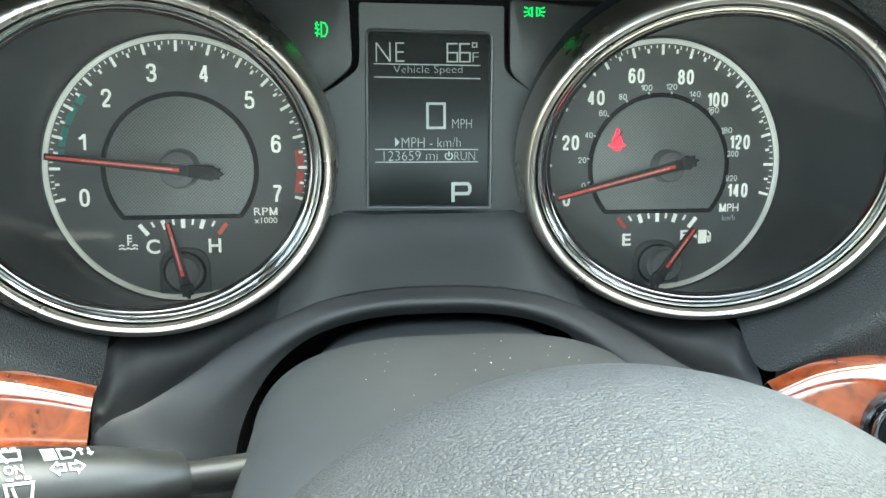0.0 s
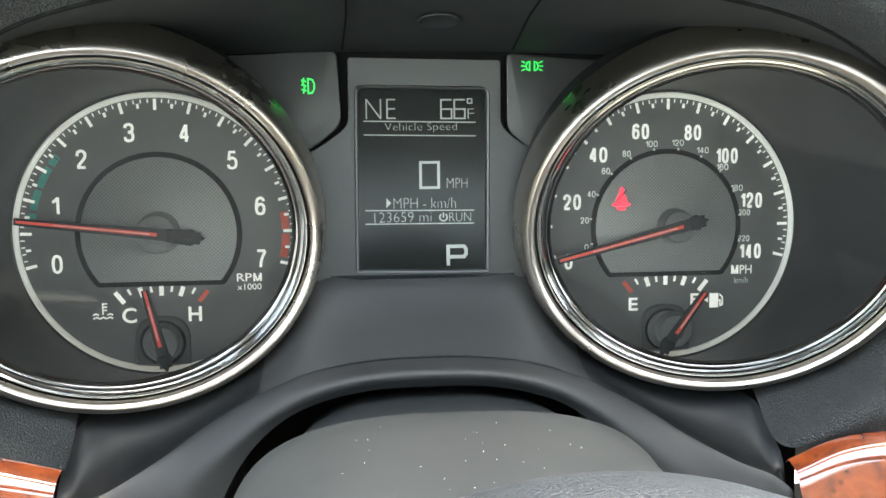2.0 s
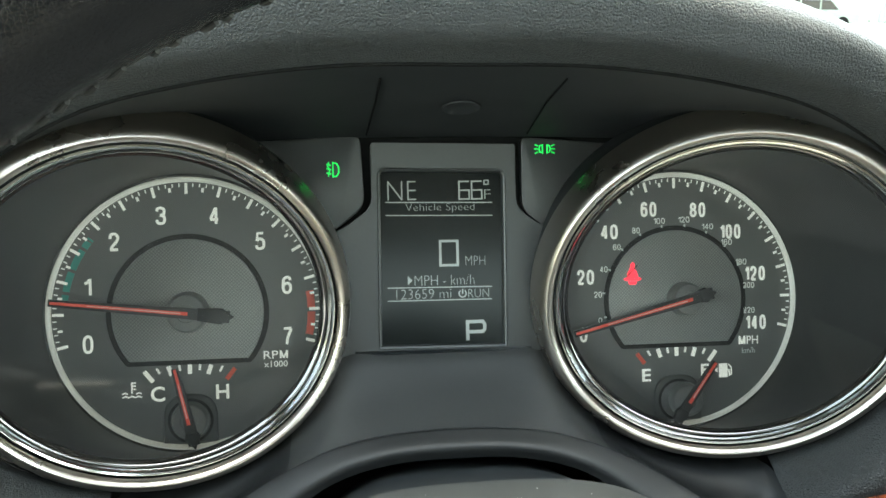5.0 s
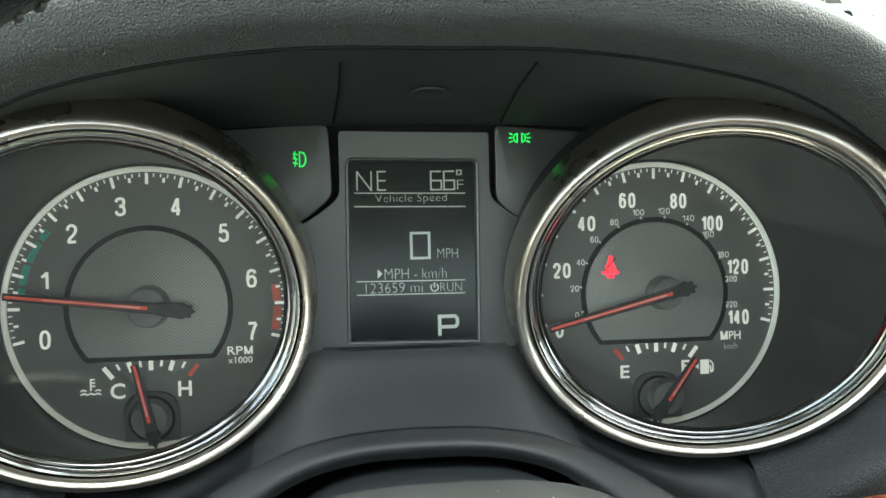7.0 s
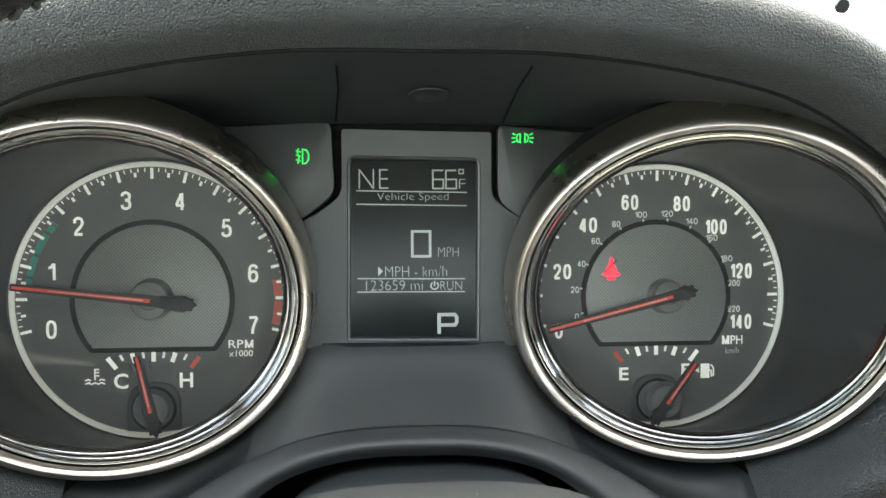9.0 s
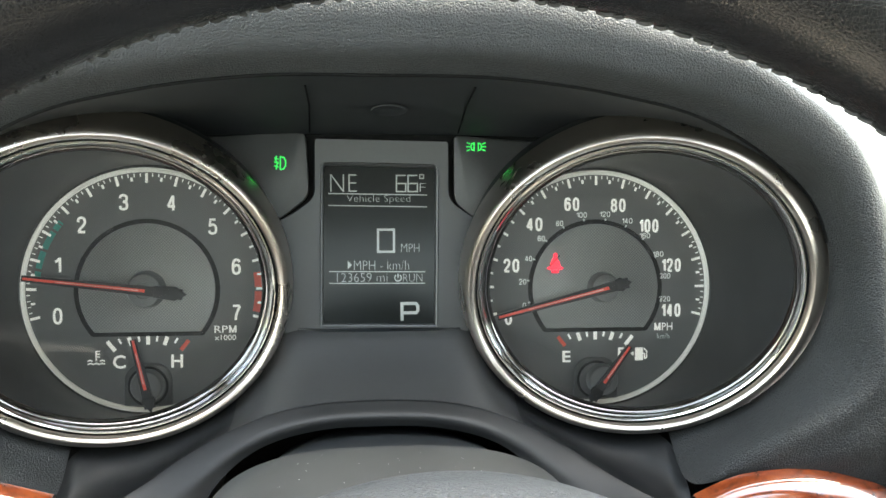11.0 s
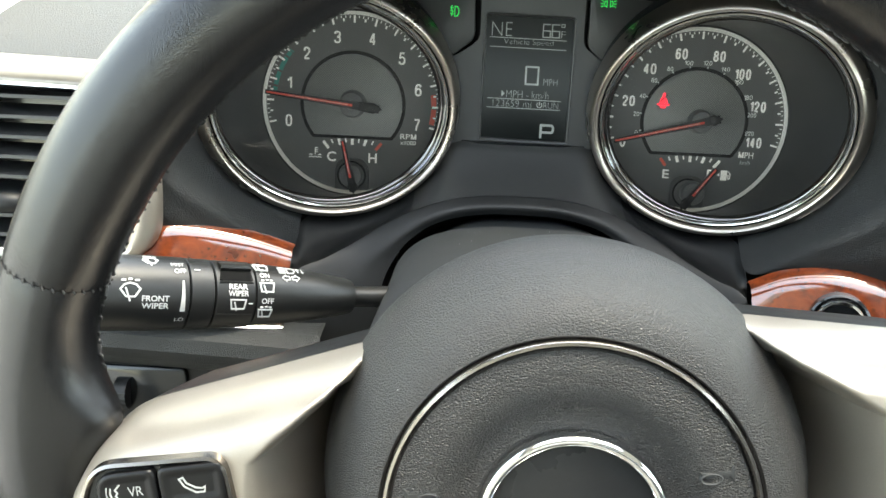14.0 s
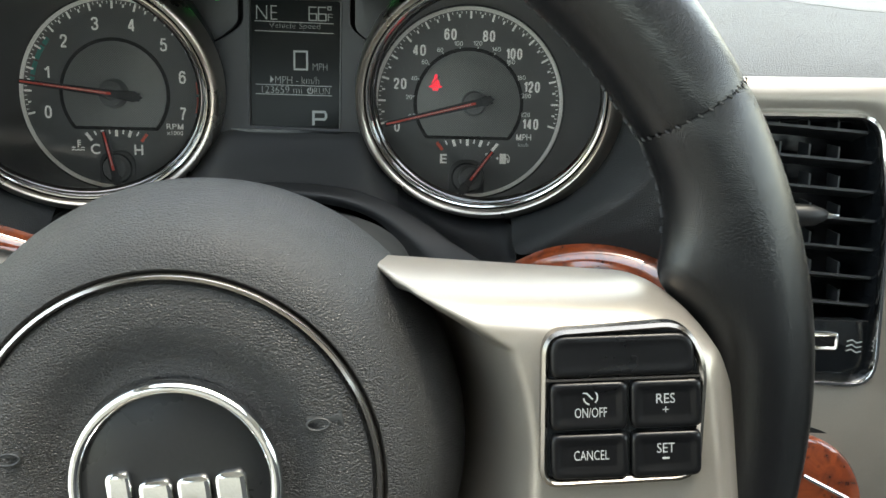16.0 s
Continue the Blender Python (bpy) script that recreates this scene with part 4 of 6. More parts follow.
# burl wood trims
for sx in (-1, 1):
    top = [(1.425, -0.70, -0.875), (1.60, -0.74, -0.785), (1.78, -0.80, -0.740), (1.95, -0.85, -0.735), (2.12, -0.90, -0.765), (2.29, -0.95, -0.82)]
    bot = [(1.43, -0.74, -1.24), (1.60, -0.80, -1.25), (1.78, -0.86, -1.26), (1.95, -0.90, -1.265), (2.15, -0.95, -1.27), (2.36, -1.0, -1.27)]
    if sx < 0:   # the strip by the door stands a little higher
        top = [(1.395, -0.70, -0.80), (1.60, -0.75, -0.725), (1.80, -0.80, -0.67), (1.95, -0.85, -0.642), (2.10, -0.90, -0.628), (2.24, -0.93, -0.625)]
        top = [(x, y, z + 0.012) for x, y, z in top]
        bot = [(1.43, -0.74, -1.23), (1.60, -0.80, -1.212), (1.78, -0.86, -1.192), (1.95, -0.90, -1.175), (2.18, -0.95, -1.158), (2.43, -1.0, -1.147)]
    t, b = catmull(top, 40), catmull(bot, 40)
    rows = [t + (0, 0.05, -0.03), t + (0, 0.02, -0.004)]
    for u, o in ((0.05, -0.030), (0.11, -0.056), (0.17, -0.070), (0.24, -0.080), (0.4, -0.105), (0.6, -0.128), (0.8, -0.140), (0.90, -0.136), (0.97, -0.10), (1.0, -0.02)):
        rows.append((1 - u) * t + u * b + (0, o, 0))
    rows = [[(sx * p[0], p[1], p[2]) for p in r] for r in rows]
    w = thing("wood_trim", (sx * 1.9, -0.9, -1.0), "lacquered reddish burl wood trim strip with a rolled edge", "trim", "burl wood trims of the dashboard")
    part("wood_panel", sheet(rows), M_WOOD, w)
    part("chrome_strip", sheet([[(sx * p[0], p[1] + y, p[2] + z) for p in b] for y, z in ((-0.04, 0.0), (-0.095, -0.003), (-0.158, -0.040), (-0.164, -0.047), (-0.158, -0.056), (-0.08, -0.066))]), M_CHROME, w, "thin chrome strip along the lower edge")

# start button in the wood
SB = Frame((1.885, -0.995, -1.020), (0.97, -0.24, 0), (0, 0.1, 1))
start = thing("start_button", (1.885, -0.95, -1.085), "round black engine start stop button with a chrome ring", "button")
part("socket", spun([(0.84 * r, d) for r, d in [(0.215, -0.06), (0.21, 0.012), (0.195, 0.02), (0.18, 0.005), (0.178, -0.03)]], SB, 48), M_GLOSS, start, "black surround")
part("chrome_ring", spun([(0.84 * r, d) for r, d in [(0.178, -0.03), (0.176, 0.03), (0.165, 0.044), (0.15, 0.04), (0.146, 0.02)]], SB, 48), M_CHROME, start, "chrome ring")
part("cap", spun([(0.84 * r, d) for r, d in [(0.146, 0.0), (0.146, 0.026), (0.138, 0.034), (0.001, 0.034)]], SB, 48), M_GLOSS, start, "gloss black cap")
for s, z, h, w in (("ENGINE", 0.056, 0.019, 0.100), ("START", 0.020, 0.030, 0.118), ("STOP", -0.026, 0.030, 0.098)):
    part("lettering", text(s, 0, z, h, 0.037, 0, SB, w=w, bold=0.01), M_PRINT, start)
part("lettering_line", bar(-0.062, -0.003, 0.062, -0.003, 0.005, 0.037, 0.034, SB), M_PRINT, start)

# vents with their silver surrounds
def around(outline, mid, angles):
    """Points of an outline met by rays from its middle."""
    pts = np.array(outline, float) - mid
    nxt = np.roll(pts, -1, 0)
    out = []
    for a in angles:
        c, s = math.cos(a), math.sin(a)
        e = nxt - pts
        den = c * e[:, 1] - s * e[:, 0]
        den = np.where(abs(den) < 1e-9, 1e-9, den)
        r = (pts[:, 0] * e[:, 1] - pts[:, 1] * e[:, 0]) / den
        k = (pts[:, 0] * s - pts[:, 1] * c) / den
        out.append(mid + max(r[(k >= -1e-6) & (k <= 1 + 1e-6)]) * np.array((c, s)))
    return out


for sx in (-1, 1):
    v = thing("air_vent", (sx * 2.95, -1.05, -0.6), "black slatted air vent in a champagne silver surround", "air vent", "dashboard air vents")
    fr = Frame((0, -1.10, 0))
    S = lambda pts: [(sx * x, z) for x, z in (pts if sx > 0 else pts[::-1])]  # noqa: E731
    outer = rounded(S([(3.75, -0.86), (2.32, -0.86), (2.12, -0.72), (2.10, -0.45), (2.13, 0.02), (2.36, 0.315), (3.75, 0.35)]), [0.1, 0.12, 0.15, 0.2, 0.2, 0.2, 0.1]) if sx < 0 else rounded(S([(2.26, -2.6), (2.24, -1.1), (2.20, -0.45), (2.26, 0.02), (2.42, 0.235), (4.2, 0.25), (4.2, -2.6)]), [0, 0.2, 0.3, 0.2, 0.15, 0, 0])
    hole = rounded(S([(2.30, -0.78), (2.25, -0.45), (2.30, 0.02), (2.44, 0.17), (3.36, 0.19), (3.47, -0.78)]), [0.10, 0.1, 0.1, 0.10, 0.14, 0.1]) if sx < 0 else rounded(S([(2.38, -1.40), (2.40, -0.45), (2.52, 0.045), (3.28, 0.050), (3.385, -0.52), (3.42, -1.45)]), [0.15, 0.1, 0.10, 0.14, 0.1, 0.16])
    mid = np.mean(hole, axis=0)
    an = np.linspace(0, 2 * math.pi, 180, False)
    o_pts, h_pts = around(outer, mid, an), around(hole, mid, an)
    rings = [[fr(*p, -0.25 if sx > 0 else -0.09) for p in o_pts], [fr(*p, -0.02) for p in o_pts]]
    for u in (0.06, 0.16, 0.3, 0.5, 0.7, 0.85, 0.95, 1.0):
        rings.append([fr(*(p + (q - p) * u), 0.085 * math.sin(math.pi * min(1, 0.12 + 0.70 * u)) - 0.03) for p, q in zip(o_pts, h_pts)])
    part("surround", loft(rings), M_SILVER, v, "champagne silver surround")
    part("chrome_bead", loft([[fr(x, z, d) for x, z in inset(hole, k)] for k, d in ((-0.02, 0.03), (-0.008, 0.048), (0.008, 0.05), (0.02, 0.03), (0.024, -0.05))]), M_CHROME, v, "thin chrome bead")
    part("duct", loft([[fr(x, z, d) for x, z in inset(hole, k)] for k, d in ((0.022, 0.02), (0.04, -0.02), (0.06, -0.5))], True, False, True), M_GLOSS, v, "dark duct")
    for i in range(7 if sx > 0 else 8):
        if sx > 0:   # thin blades that fall away from the cabin, each with two fins
            z = 0.015 - 0.158 * i
            ends = [(x, z - 0.07 * (x - 2.42)) for x in (2.42, 3.37)]
            part("slat", loft([[fr(x, zz - 0.007, -0.02), fr(x, zz + 0.007, -0.02), fr(x, zz - 0.03, -0.22), fr(x, zz - 0.062, -0.22)] for x, zz in ends], True, True, True), M_SLAT, v)
            for x in (2.78, 2.94, 3.10):
                x -= 0.11 * z
                zz = z - 0.07 * (x - 2.42)
                part("vane", loft([[fr(x + k, zz + h, d) for k, d in ((-0.005, -0.05), (0.005, -0.05), (0.005, -0.20), (-0.005, -0.20))] for h in (-0.01, 0.066)], True, True, True), M_SLAT, v)
            continue
        z = 0.10 - 0.116 * i
        sec = ((z - 0.010, -0.02), (z + 0.010, -0.02), (z + 0.050, -0.24), (z + 0.030, -0.24), (z + 0.0, -0.10))
        part("slat", loft([[fr(sx * x, zz, d) for zz, d in sec] for x in (2.29, 3.45)], True, True, True), M_SLAT, v)
    KX, KZ = (0.0, -0.50) if sx < 0 else (-0.075, -0.485)
    knob = part("knob", tube(catmull([fr(sx * x + KX, KZ, d) for x, d in ((2.88, 0.02), (2.95, 0.05), (3.05, 0.055), (3.14, 0.03))], 10), [0.04, 0.055, 0.06, 0.062, 0.062, 0.06, 0.055, 0.045, 0.03, 0.015], 12), M_PLASTIC, v, "black vent knob")
    part("knob_tip", tube([fr(sx * 3.11 + KX, KZ, 0.05), fr(sx * 3.19 + KX, KZ - 0.005, 0.035)], [0.022, 0.008], 8), M_CHROME, knob, "chrome tip")
    if sx < 0:
        continue
    part("control_plate", plate(rounded(S([(2.41, -1.40), (2.42, -1.08), (3.40, -1.08), (3.41, -1.43)]), [0.12, 0.01, 0.01, 0.14]), -0.01, -0.06, fr, 0.01), M_GLOSS, v, "black plate with a thumbwheel")
    o = rounded(S([(3.04, -1.252), (3.04, -1.152), (3.205, -1.152), (3.205, -1.252)]), 0.02)
    wheel_frame = part("thumbwheel", loft([[fr(x, z, d) for x, z in inset(o, k)] for k, d in ((0.0, -0.02), (0.002, 0.012), (0.010, 0.016), (0.018, 0.010), (0.020, -0.02))]), M_CHROME, v, "chrome thumbwheel frame")
    part("thumbwheel_face", plate(list(map(tuple, inset(o, 0.018))), 0.004, -0.03, fr, 0.004), M_PLASTIC, wheel_frame, "black ribbed thumbwheel")
    for k in range(3):
        part("airflow_symbol", strokes([[(0, 0), (0.028, 0.010), (0.056, -0.008), (0.085, 0.0)]], 0.006, -0.007, -0.01, fr, 3.262, -1.205 - 0.028 * k), M_DIMPRINT, v)

# round wood trim of the console
CW = Frame((2.98, -1.14, -2.19))
cw = thing("console_trim", (2.98, -1.14, -2.2), "lacquered burl wood console trim with rounded top", "trim")
wood_oval = [(0.44 * math.cos(a), 0.46 * math.sin(a)) for a in np.linspace(0, 2 * math.pi, 64, False)]
part("groove", plate([(1.09 * x, 1.10 * z) for x, z in wood_oval], 0.006, -0.02, CW), M_PLASTIC, cw, "dark rounded surround")
part("wood_panel", plate(wood_oval, 0.05, -0.02, CW, 0.035), M_WOOD, cw)
part("chrome_strip", tube([CW(0.08, 0.215, 0.045), CW(0.345, 0.08, 0.045)], 0.014, 8), M_CHROME, cw, "thin chrome strip")

# dash top
gx, gv = np.concatenate([np.linspace(-5.38, -2.3, 16), np.linspace(-2.15, 2.15, 41), np.linspace(2.3, 11.95, 30)]), np.linspace(0, 1, 60) ** 1.5
prof = lambda y: 0.24 + 0.10 * (1 - math.exp(-(y + 1.0) * 3.0)) + 0.262 * (y + 1.0)  # noqa: E731
front = lambda x: 1.2 if abs(x) < 2.2 else -1.0  # noqa: E731
rows = [[(x, front(x) + v * (9 - front(x)), prof(front(x) + v * (9 - front(x)))) for x in gx] for v in gv]
rows = [[(x, front(x) + 0.02, prof(front(x)) - 0.06) for x in gx], [(x, front(x) - 0.012, prof(front(x)) - 0.03) for x in gx]] + rows
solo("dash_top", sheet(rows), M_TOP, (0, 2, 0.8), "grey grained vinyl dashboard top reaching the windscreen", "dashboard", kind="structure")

# raised pad over the far part of the dash, its near edge sweeping round the hood
pad_edge = catmull([(-5.2, 4.4), (-3.0, 4.2), (-1.5, 4.0), (0, 3.9), (0.9, 3.7), (1.65, 3.3), (2.10, 2.85), (2.50, 2.15), (2.78, 1.45), (3.05, 0.85), (3.45, 0.37), (4.4, 0.1), (8.0, -0.1), (11.9, -0.1)], 120)
rows = [[(x, y + k, prof(y + k) + h) for x, y in pad_edge] for k, h in ((0.0, -0.02), (0.004, 0.002), (0.05, 0.008), (0.10, 0.010))]
rows += [[(x, y + 0.1 + u * (8.9 - y - 0.1), prof(y + 0.1 + u * (8.9 - y - 0.1)) + 0.010) for x, y in pad_edge] for u in np.linspace(0.05, 1, 24)]
# paler than dash_top to paint in the sheen under the windscreen
solo("dash_pad", sheet(rows), M_FARSHEEN, (2, 4, 1.6), "grained vinyl pad along the foot of the windscreen, its sheen painted in as paler grey", "dashboard", kind="structure")

# knee panel
def strip(pts, x0, x1, n=20, fall=0.0):
    return sheet([[(x, y, z - fall * (x + 2.45)) for x in np.linspace(x0, x1, n + 1)] for y, z in pts])


for x0, x1, nm in ((-5.38, -1.18, "knee_panel_left"), (1.42, 11.95, "knee_panel_right")):
    up = 0.075 if x0 < 0 else 0.0
    solo(nm, strip([(y, z + up) for y, z in ((-0.7, -1.22), (-0.78, -1.30), (-0.98, -1.32), (-1.06, -1.38), (-1.06, -1.47), (-0.98, -1.56), (-0.85, -1.66))], x0, x1, 20, 0.032 if x0 < 0 else 0.0), M_HOOD, (x0 / 2 + x1 / 2, -0.9, -1.4), "black grained vinyl knee roll under the wood trim", "dashboard", kind="structure")
    solo(nm.replace("knee", "lower"), strip([(-0.84, -1.59), (-0.80, -1.8), (-0.70, -3.0), (-0.2, -5.0)], x0, x1), M_PLASTIC, (x0 / 2 + x1 / 2, -0.8, -2.4), "matte black lower dashboard panel", "dashboard", kind="structure")
sw = thing("lamp_switch", (-2.45, -0.84, -1.70), "black dimmer wheel with white marks in the lower panel", "switch")
part("switch_plate", plate(rounded([(-2.95, -2.0), (-2.05, -2.0), (-2.05, -1.60), (-2.95, -1.60)], 0.04), 0.86, 0.75, FLAT, 0.02), M_GLOSS, sw)
part("dimmer_wheel", tube([(-2.50, -0.87, -1.78), (-2.42, -0.87, -1.78)], 0.10, 24), M_PLASTIC, sw, "ribbed dimmer wheel")
for k in range(8):
    a = radians(70 + 20 * k)
    part("rib", tube([(-2.505, -0.87 - 0.10 * math.sin(a), -1.78 + 0.10 * math.cos(a)), (-2.415, -0.87 - 0.10 * math.sin(a), -1.78 + 0.10 * math.cos(a))], 0.007, 6), M_STALK, sw)
for k in range(4):
    part("scale_mark", bar(-2.64 + 0.012 * k, -1.66 - 0.045 * k, -2.60 - 0.004 * k, -1.66 - 0.045 * k, 0.012, 0.866, 0.85), M_PRINT, sw, "white scale mark")

# ---- steering column ----
col = thing("steering_column", (0.06, -1.4, -1.2), "smooth black plastic steering column shroud", "steering column")
rows = []
for y, k in ((-2.45, 0.0), (-2.0, 0.0), (-1.6, 0.0), (-1.25, 0.0), (-1.02, 0.0), (-0.955, 0.004), (-0.92, 0.002), (-0.905, -0.010), (-0.905, -0.030), (-0.93, -0.045), (-0.80, -0.06), (-0.2, -0.14)):
    r, zt = 0.80 - 0.045 * (y + 0.907) + k, -0.556 + 0.046 * (y + 0.907) + k
    ring = []
    for a in np.linspace(-0.15 * math.pi, 1.15 * math.pi, 81):
        c, s = math.cos(a), math.sin(a)
        ring.append((0.036 + r * math.copysign(abs(c) ** 0.695, c), y, zt - 0.506 + 0.506 * math.copysign(abs(s) ** 0.695, s)))
    rows.append(ring)
part("upper_shroud", sheet(rows), M_VISOR, col)
rows = []
for y, r, zt in ((-2.45, 0.66, -0.60), (-0.2, 0.72, -0.84)):
    rows.append([(0.06 + r * 1.02 * math.cos(a), y, zt - 0.6 + 0.62 * math.sin(a)) for a in np.linspace(0.95 * math.pi, 2.05 * math.pi, 31)])
part("lower_shroud", sheet(rows), M_PLASTIC, col)

# ---- stalk ----
stalk = thing("wiper_stalk", (-1.5, -1.95, -0.68), "black multifunction stalk with pale wiper and lamp symbols", "stalk")
A, B = np.array((-0.72, -1.42, -0.86)), np.array((-1.79, -2.10, -0.675))
sd = (B - A) / np.linalg.norm(B - A)


def on_axis(s, r, n=40):
    r = r * 1.07
    u = np.cross(sd, (0, 0, 1))
    u /= np.linalg.norm(u)
    w = np.cross(u, sd)
    return [tuple(A + sd * s + r * (math.cos(t) * u + math.sin(t) * w)) for t in np.linspace(0, 2 * math.pi, n, False)]


def barrel(prof, caps=True):
    return loft([on_axis(s, r) for s, r in prof], True, caps, caps)


part("neck", barrel([(-0.25, 0.055), (0.0, 0.055), (0.23, 0.05), (0.29, 0.055)]), M_STALK, stalk, "slim black arm")
part("tapered_body", barrel([(0.245, 0.055), (0.25, 0.080), (0.275, 0.089), (0.48, 0.120), (0.70, 0.141), (0.813, 0.147), (0.818, 0.141)]), M_STALK, stalk)
part("rear_wiper_ring", barrel([(0.822, 0.140), (0.826, 0.151), (1.018, 0.157), (1.023, 0.150)]), M_STALK, stalk, "turning ring for the rear wiper")
part("collar", barrel([(1.027, 0.150), (1.031, 0.158), (1.138, 0.161), (1.143, 0.155)]), M_STALK, stalk)
part("end_barrel", barrel([(1.147, 0.155), (1.151, 0.163), (1.33, 0.168), (1.57, 0.166), (1.73, 0.158), (1.80, 0.13), (1.82, 0.08)]), M_STALK, stalk, "turning end for the front wiper")


def stalk_r(s):
    return float(np.interp(s, [0.25, 0.275, 0.48, 0.70, 0.82, 1.02, 1.14, 1.33, 1.57, 1.73], [0.080, 0.089, 0.120, 0.141, 0.149, 0.157, 0.162, 0.168, 0.166, 0.158]))


class OnStalk:
    """Prints wrapped round the stalk: x runs along it to the right, z up round it."""

    def __init__(self, s0, up):
        self.s0, self.up = s0, up
        u = np.cross(sd, (0, 0, 1))
        self.u = u / np.linalg.norm(u)
        if self.u[1] > 0:
            self.u = -self.u
        self.w = np.array((0, 0, 1.0)) - sd * sd[2]

    def __call__(self, x, z, d=0.0):
        s = self.s0 - x
        r = stalk_r(s) * 1.07
        t = self.up + z / r
        return tuple(A + sd * s + (r + d) * (math.cos(t) * self.u + math.sin(t) * self.w))


def stalk_print(name, shape):
    part(name, shape, M_PRINT, stalk)



def sp(s):  # frame centred at s along the stalk
    return OnStalk(s, 0.30)


def symbol(lines, w, fr, z, s):
    """A symbol's outline first, then its small marks, each a print of its own."""
    for n, line in enumerate(lines):
        stalk_print(("wiper_symbol", "blade_mark")[n] if n < 2 else "drop_mark", strokes([line], w, 0.005, 0, fr, 0, z, s))


def wiper(fr, z, s=1.0):
    symbol([[(-0.034, 0.012), (-0.02, 0.028), (0, 0.034), (0.02, 0.028), (0.034, 0.012), (0.016, -0.014), (-0.014, -0.014), (-0.034, 0.012)], [(0.0, -0.03), (-0.016, 0.018)], [(-0.03, 0.044), (-0.014, 0.044)], [(-0.006, 0.048), (0.008, 0.048)], [(0.016, 0.044), (0.032, 0.044)]], 0.0075, fr, z, s)


def rear_box(fr, z, s=1.0, drops=True):
    lines = [[(-0.032, 0.016), (0.032, 0.016), (0.026, -0.022), (-0.026, -0.022), (-0.032, 0.016)], [(-0.004, -0.03), (-0.016, 0.008)]]
    if drops:
        lines += [[(-0.026, 0.028), (-0.012, 0.028)], [(-0.004, 0.031), (0.008, 0.031)], [(0.014, 0.028), (0.028, 0.028)]]
    symbol(lines, 0.007, fr, z, s)


stalk_print("lettering", text("FRONT", 0, -0.026, 0.027, 0.005, 0, sp(1.308), w=0.125, bold=0.022))
stalk_print("lettering", text("WIPER", 0, -0.060, 0.027, 0.005, 0, sp(1.308), w=0.125, bold=0.022))
wiper(sp(1.422), 0.0, 1.3)
wiper(sp(1.318), 0.168, 1.0)
stalk_print("scale_bar", join(*[bar(0, 0.060 - 0.0185 * k, 0, 0.060 - 0.0185 * (k + 1), 0.008 + 0.002 * k, 0.003, 0, sp(1.180), 0.010 + 0.002 * k) for k in range(8)]))
stalk_print("lettering", text("LO", 0, -0.132, 0.022, 0.005, 0, sp(1.188), w=0.042))
stalk_print("lettering", text("MIST", 0, 0.150, 0.024, 0.005, 0, sp(1.197), w=0.062))
stalk_print("lettering", text("OFF", 0, 0.110, 0.026, 0.005, 0, sp(1.190), w=0.056))
stalk_print("scale_bar", bar(-0.014, 0.120, 0.014, 0.120, 0.007, 0.005, 0, sp(1.108)))
stalk_print("lettering", text("REAR", 0, 0.036, 0.027, 0.005, 0, sp(0.913), w=0.094, bold=0.022))
stalk_print("lettering", text("WIPER", 0, 0.004, 0.027, 0.005, 0, sp(0.913), w=0.104, bold=0.022))
rear_box(sp(0.912), -0.046, 1.2, False)
stalk_print("scale_bar", bar(-0.01, -0.045, 0.01, -0.045, 0.006, 0.005, 0, sp(0.850)))
rear_box(sp(0.778), 0.160, 1.15)
stalk_print("lettering", text("ON", 0, 0.100, 0.027, 0.005, 0, sp(0.772), w=0.050, bold=0.015))
rear_box(sp(0.764), 0.040, 1.15)
stalk_print("lettering", text("OFF", 0, -0.031, 0.027, 0.005, 0, sp(0.762), w=0.064, bold=0.015))
rear_box(sp(0.768), -0.094, 1.1)
stalk_print("lamp_symbol", strokes([[(-0.05, 0.018), (-0.02, 0.018)], [(-0.05, 0.009), (-0.02, 0.009)], [(-0.05, 0), (-0.02, 0)], [(-0.05, -0.009), (-0.02, -0.009)], [(-0.05, -0.018), (-0.02, -0.018)],
    [(-0.012, 0.019), (-0.012, -0.019), (0.012, -0.017), (0.022, 0), (0.012, 0.017), (-0.012, 0.019)], [(0.036, -0.01), (0.036, 0.016)], [(0.03, 0.008), (0.036, 0.016), (0.042, 0.008)], [(0.056, 0.016), (0.056, -0.01)], [(0.05, -0.004), (0.056, -0.012), (0.062, -0.004)]], 0.0045, 0.005, 0, sp(0.622), 0, 0.146, 1.3))
stalk_print("arrow_symbol", strokes([[(-0.006, 0.008), (-0.022, 0.008), (-0.022, 0.016), (-0.038, 0), (-0.022, -0.016), (-0.022, -0.008), (-0.006, -0.008), (-0.006, 0.008)],
    [(0.006, 0.008), (0.022, 0.008), (0.022, 0.016), (0.038, 0), (0.022, -0.016), (0.022, -0.008), (0.006, -0.008), (0.006, 0.008)]], 0.0050, 0.005, 0, sp(0.628), 0, 0.090, 1.25))
thumb = OnStalk(0.921, 0.30)
# no hollow here: a black plate paints the shade of the recess
part("thumb_slot_shade", plate(rounded([(-0.084, 0.064), (0.084, 0.060), (0.078, 0.124), (-0.070, 0.130)], 0.014, 3), 0.006, -0.02, thumb), M_GROOVE, stalk, "finger slot of the ring, its shade painted as a black plate")
part("slot_rim", loft([[thumb(x, z, d) for x in np.linspace(-0.084, 0.084, 12)] for z, d in ((0.050, -0.004), (0.055, 0.008), (0.060, 0.010), (0.064, 0.004))], False), M_STALK, stalk, "lower rim of the slot")
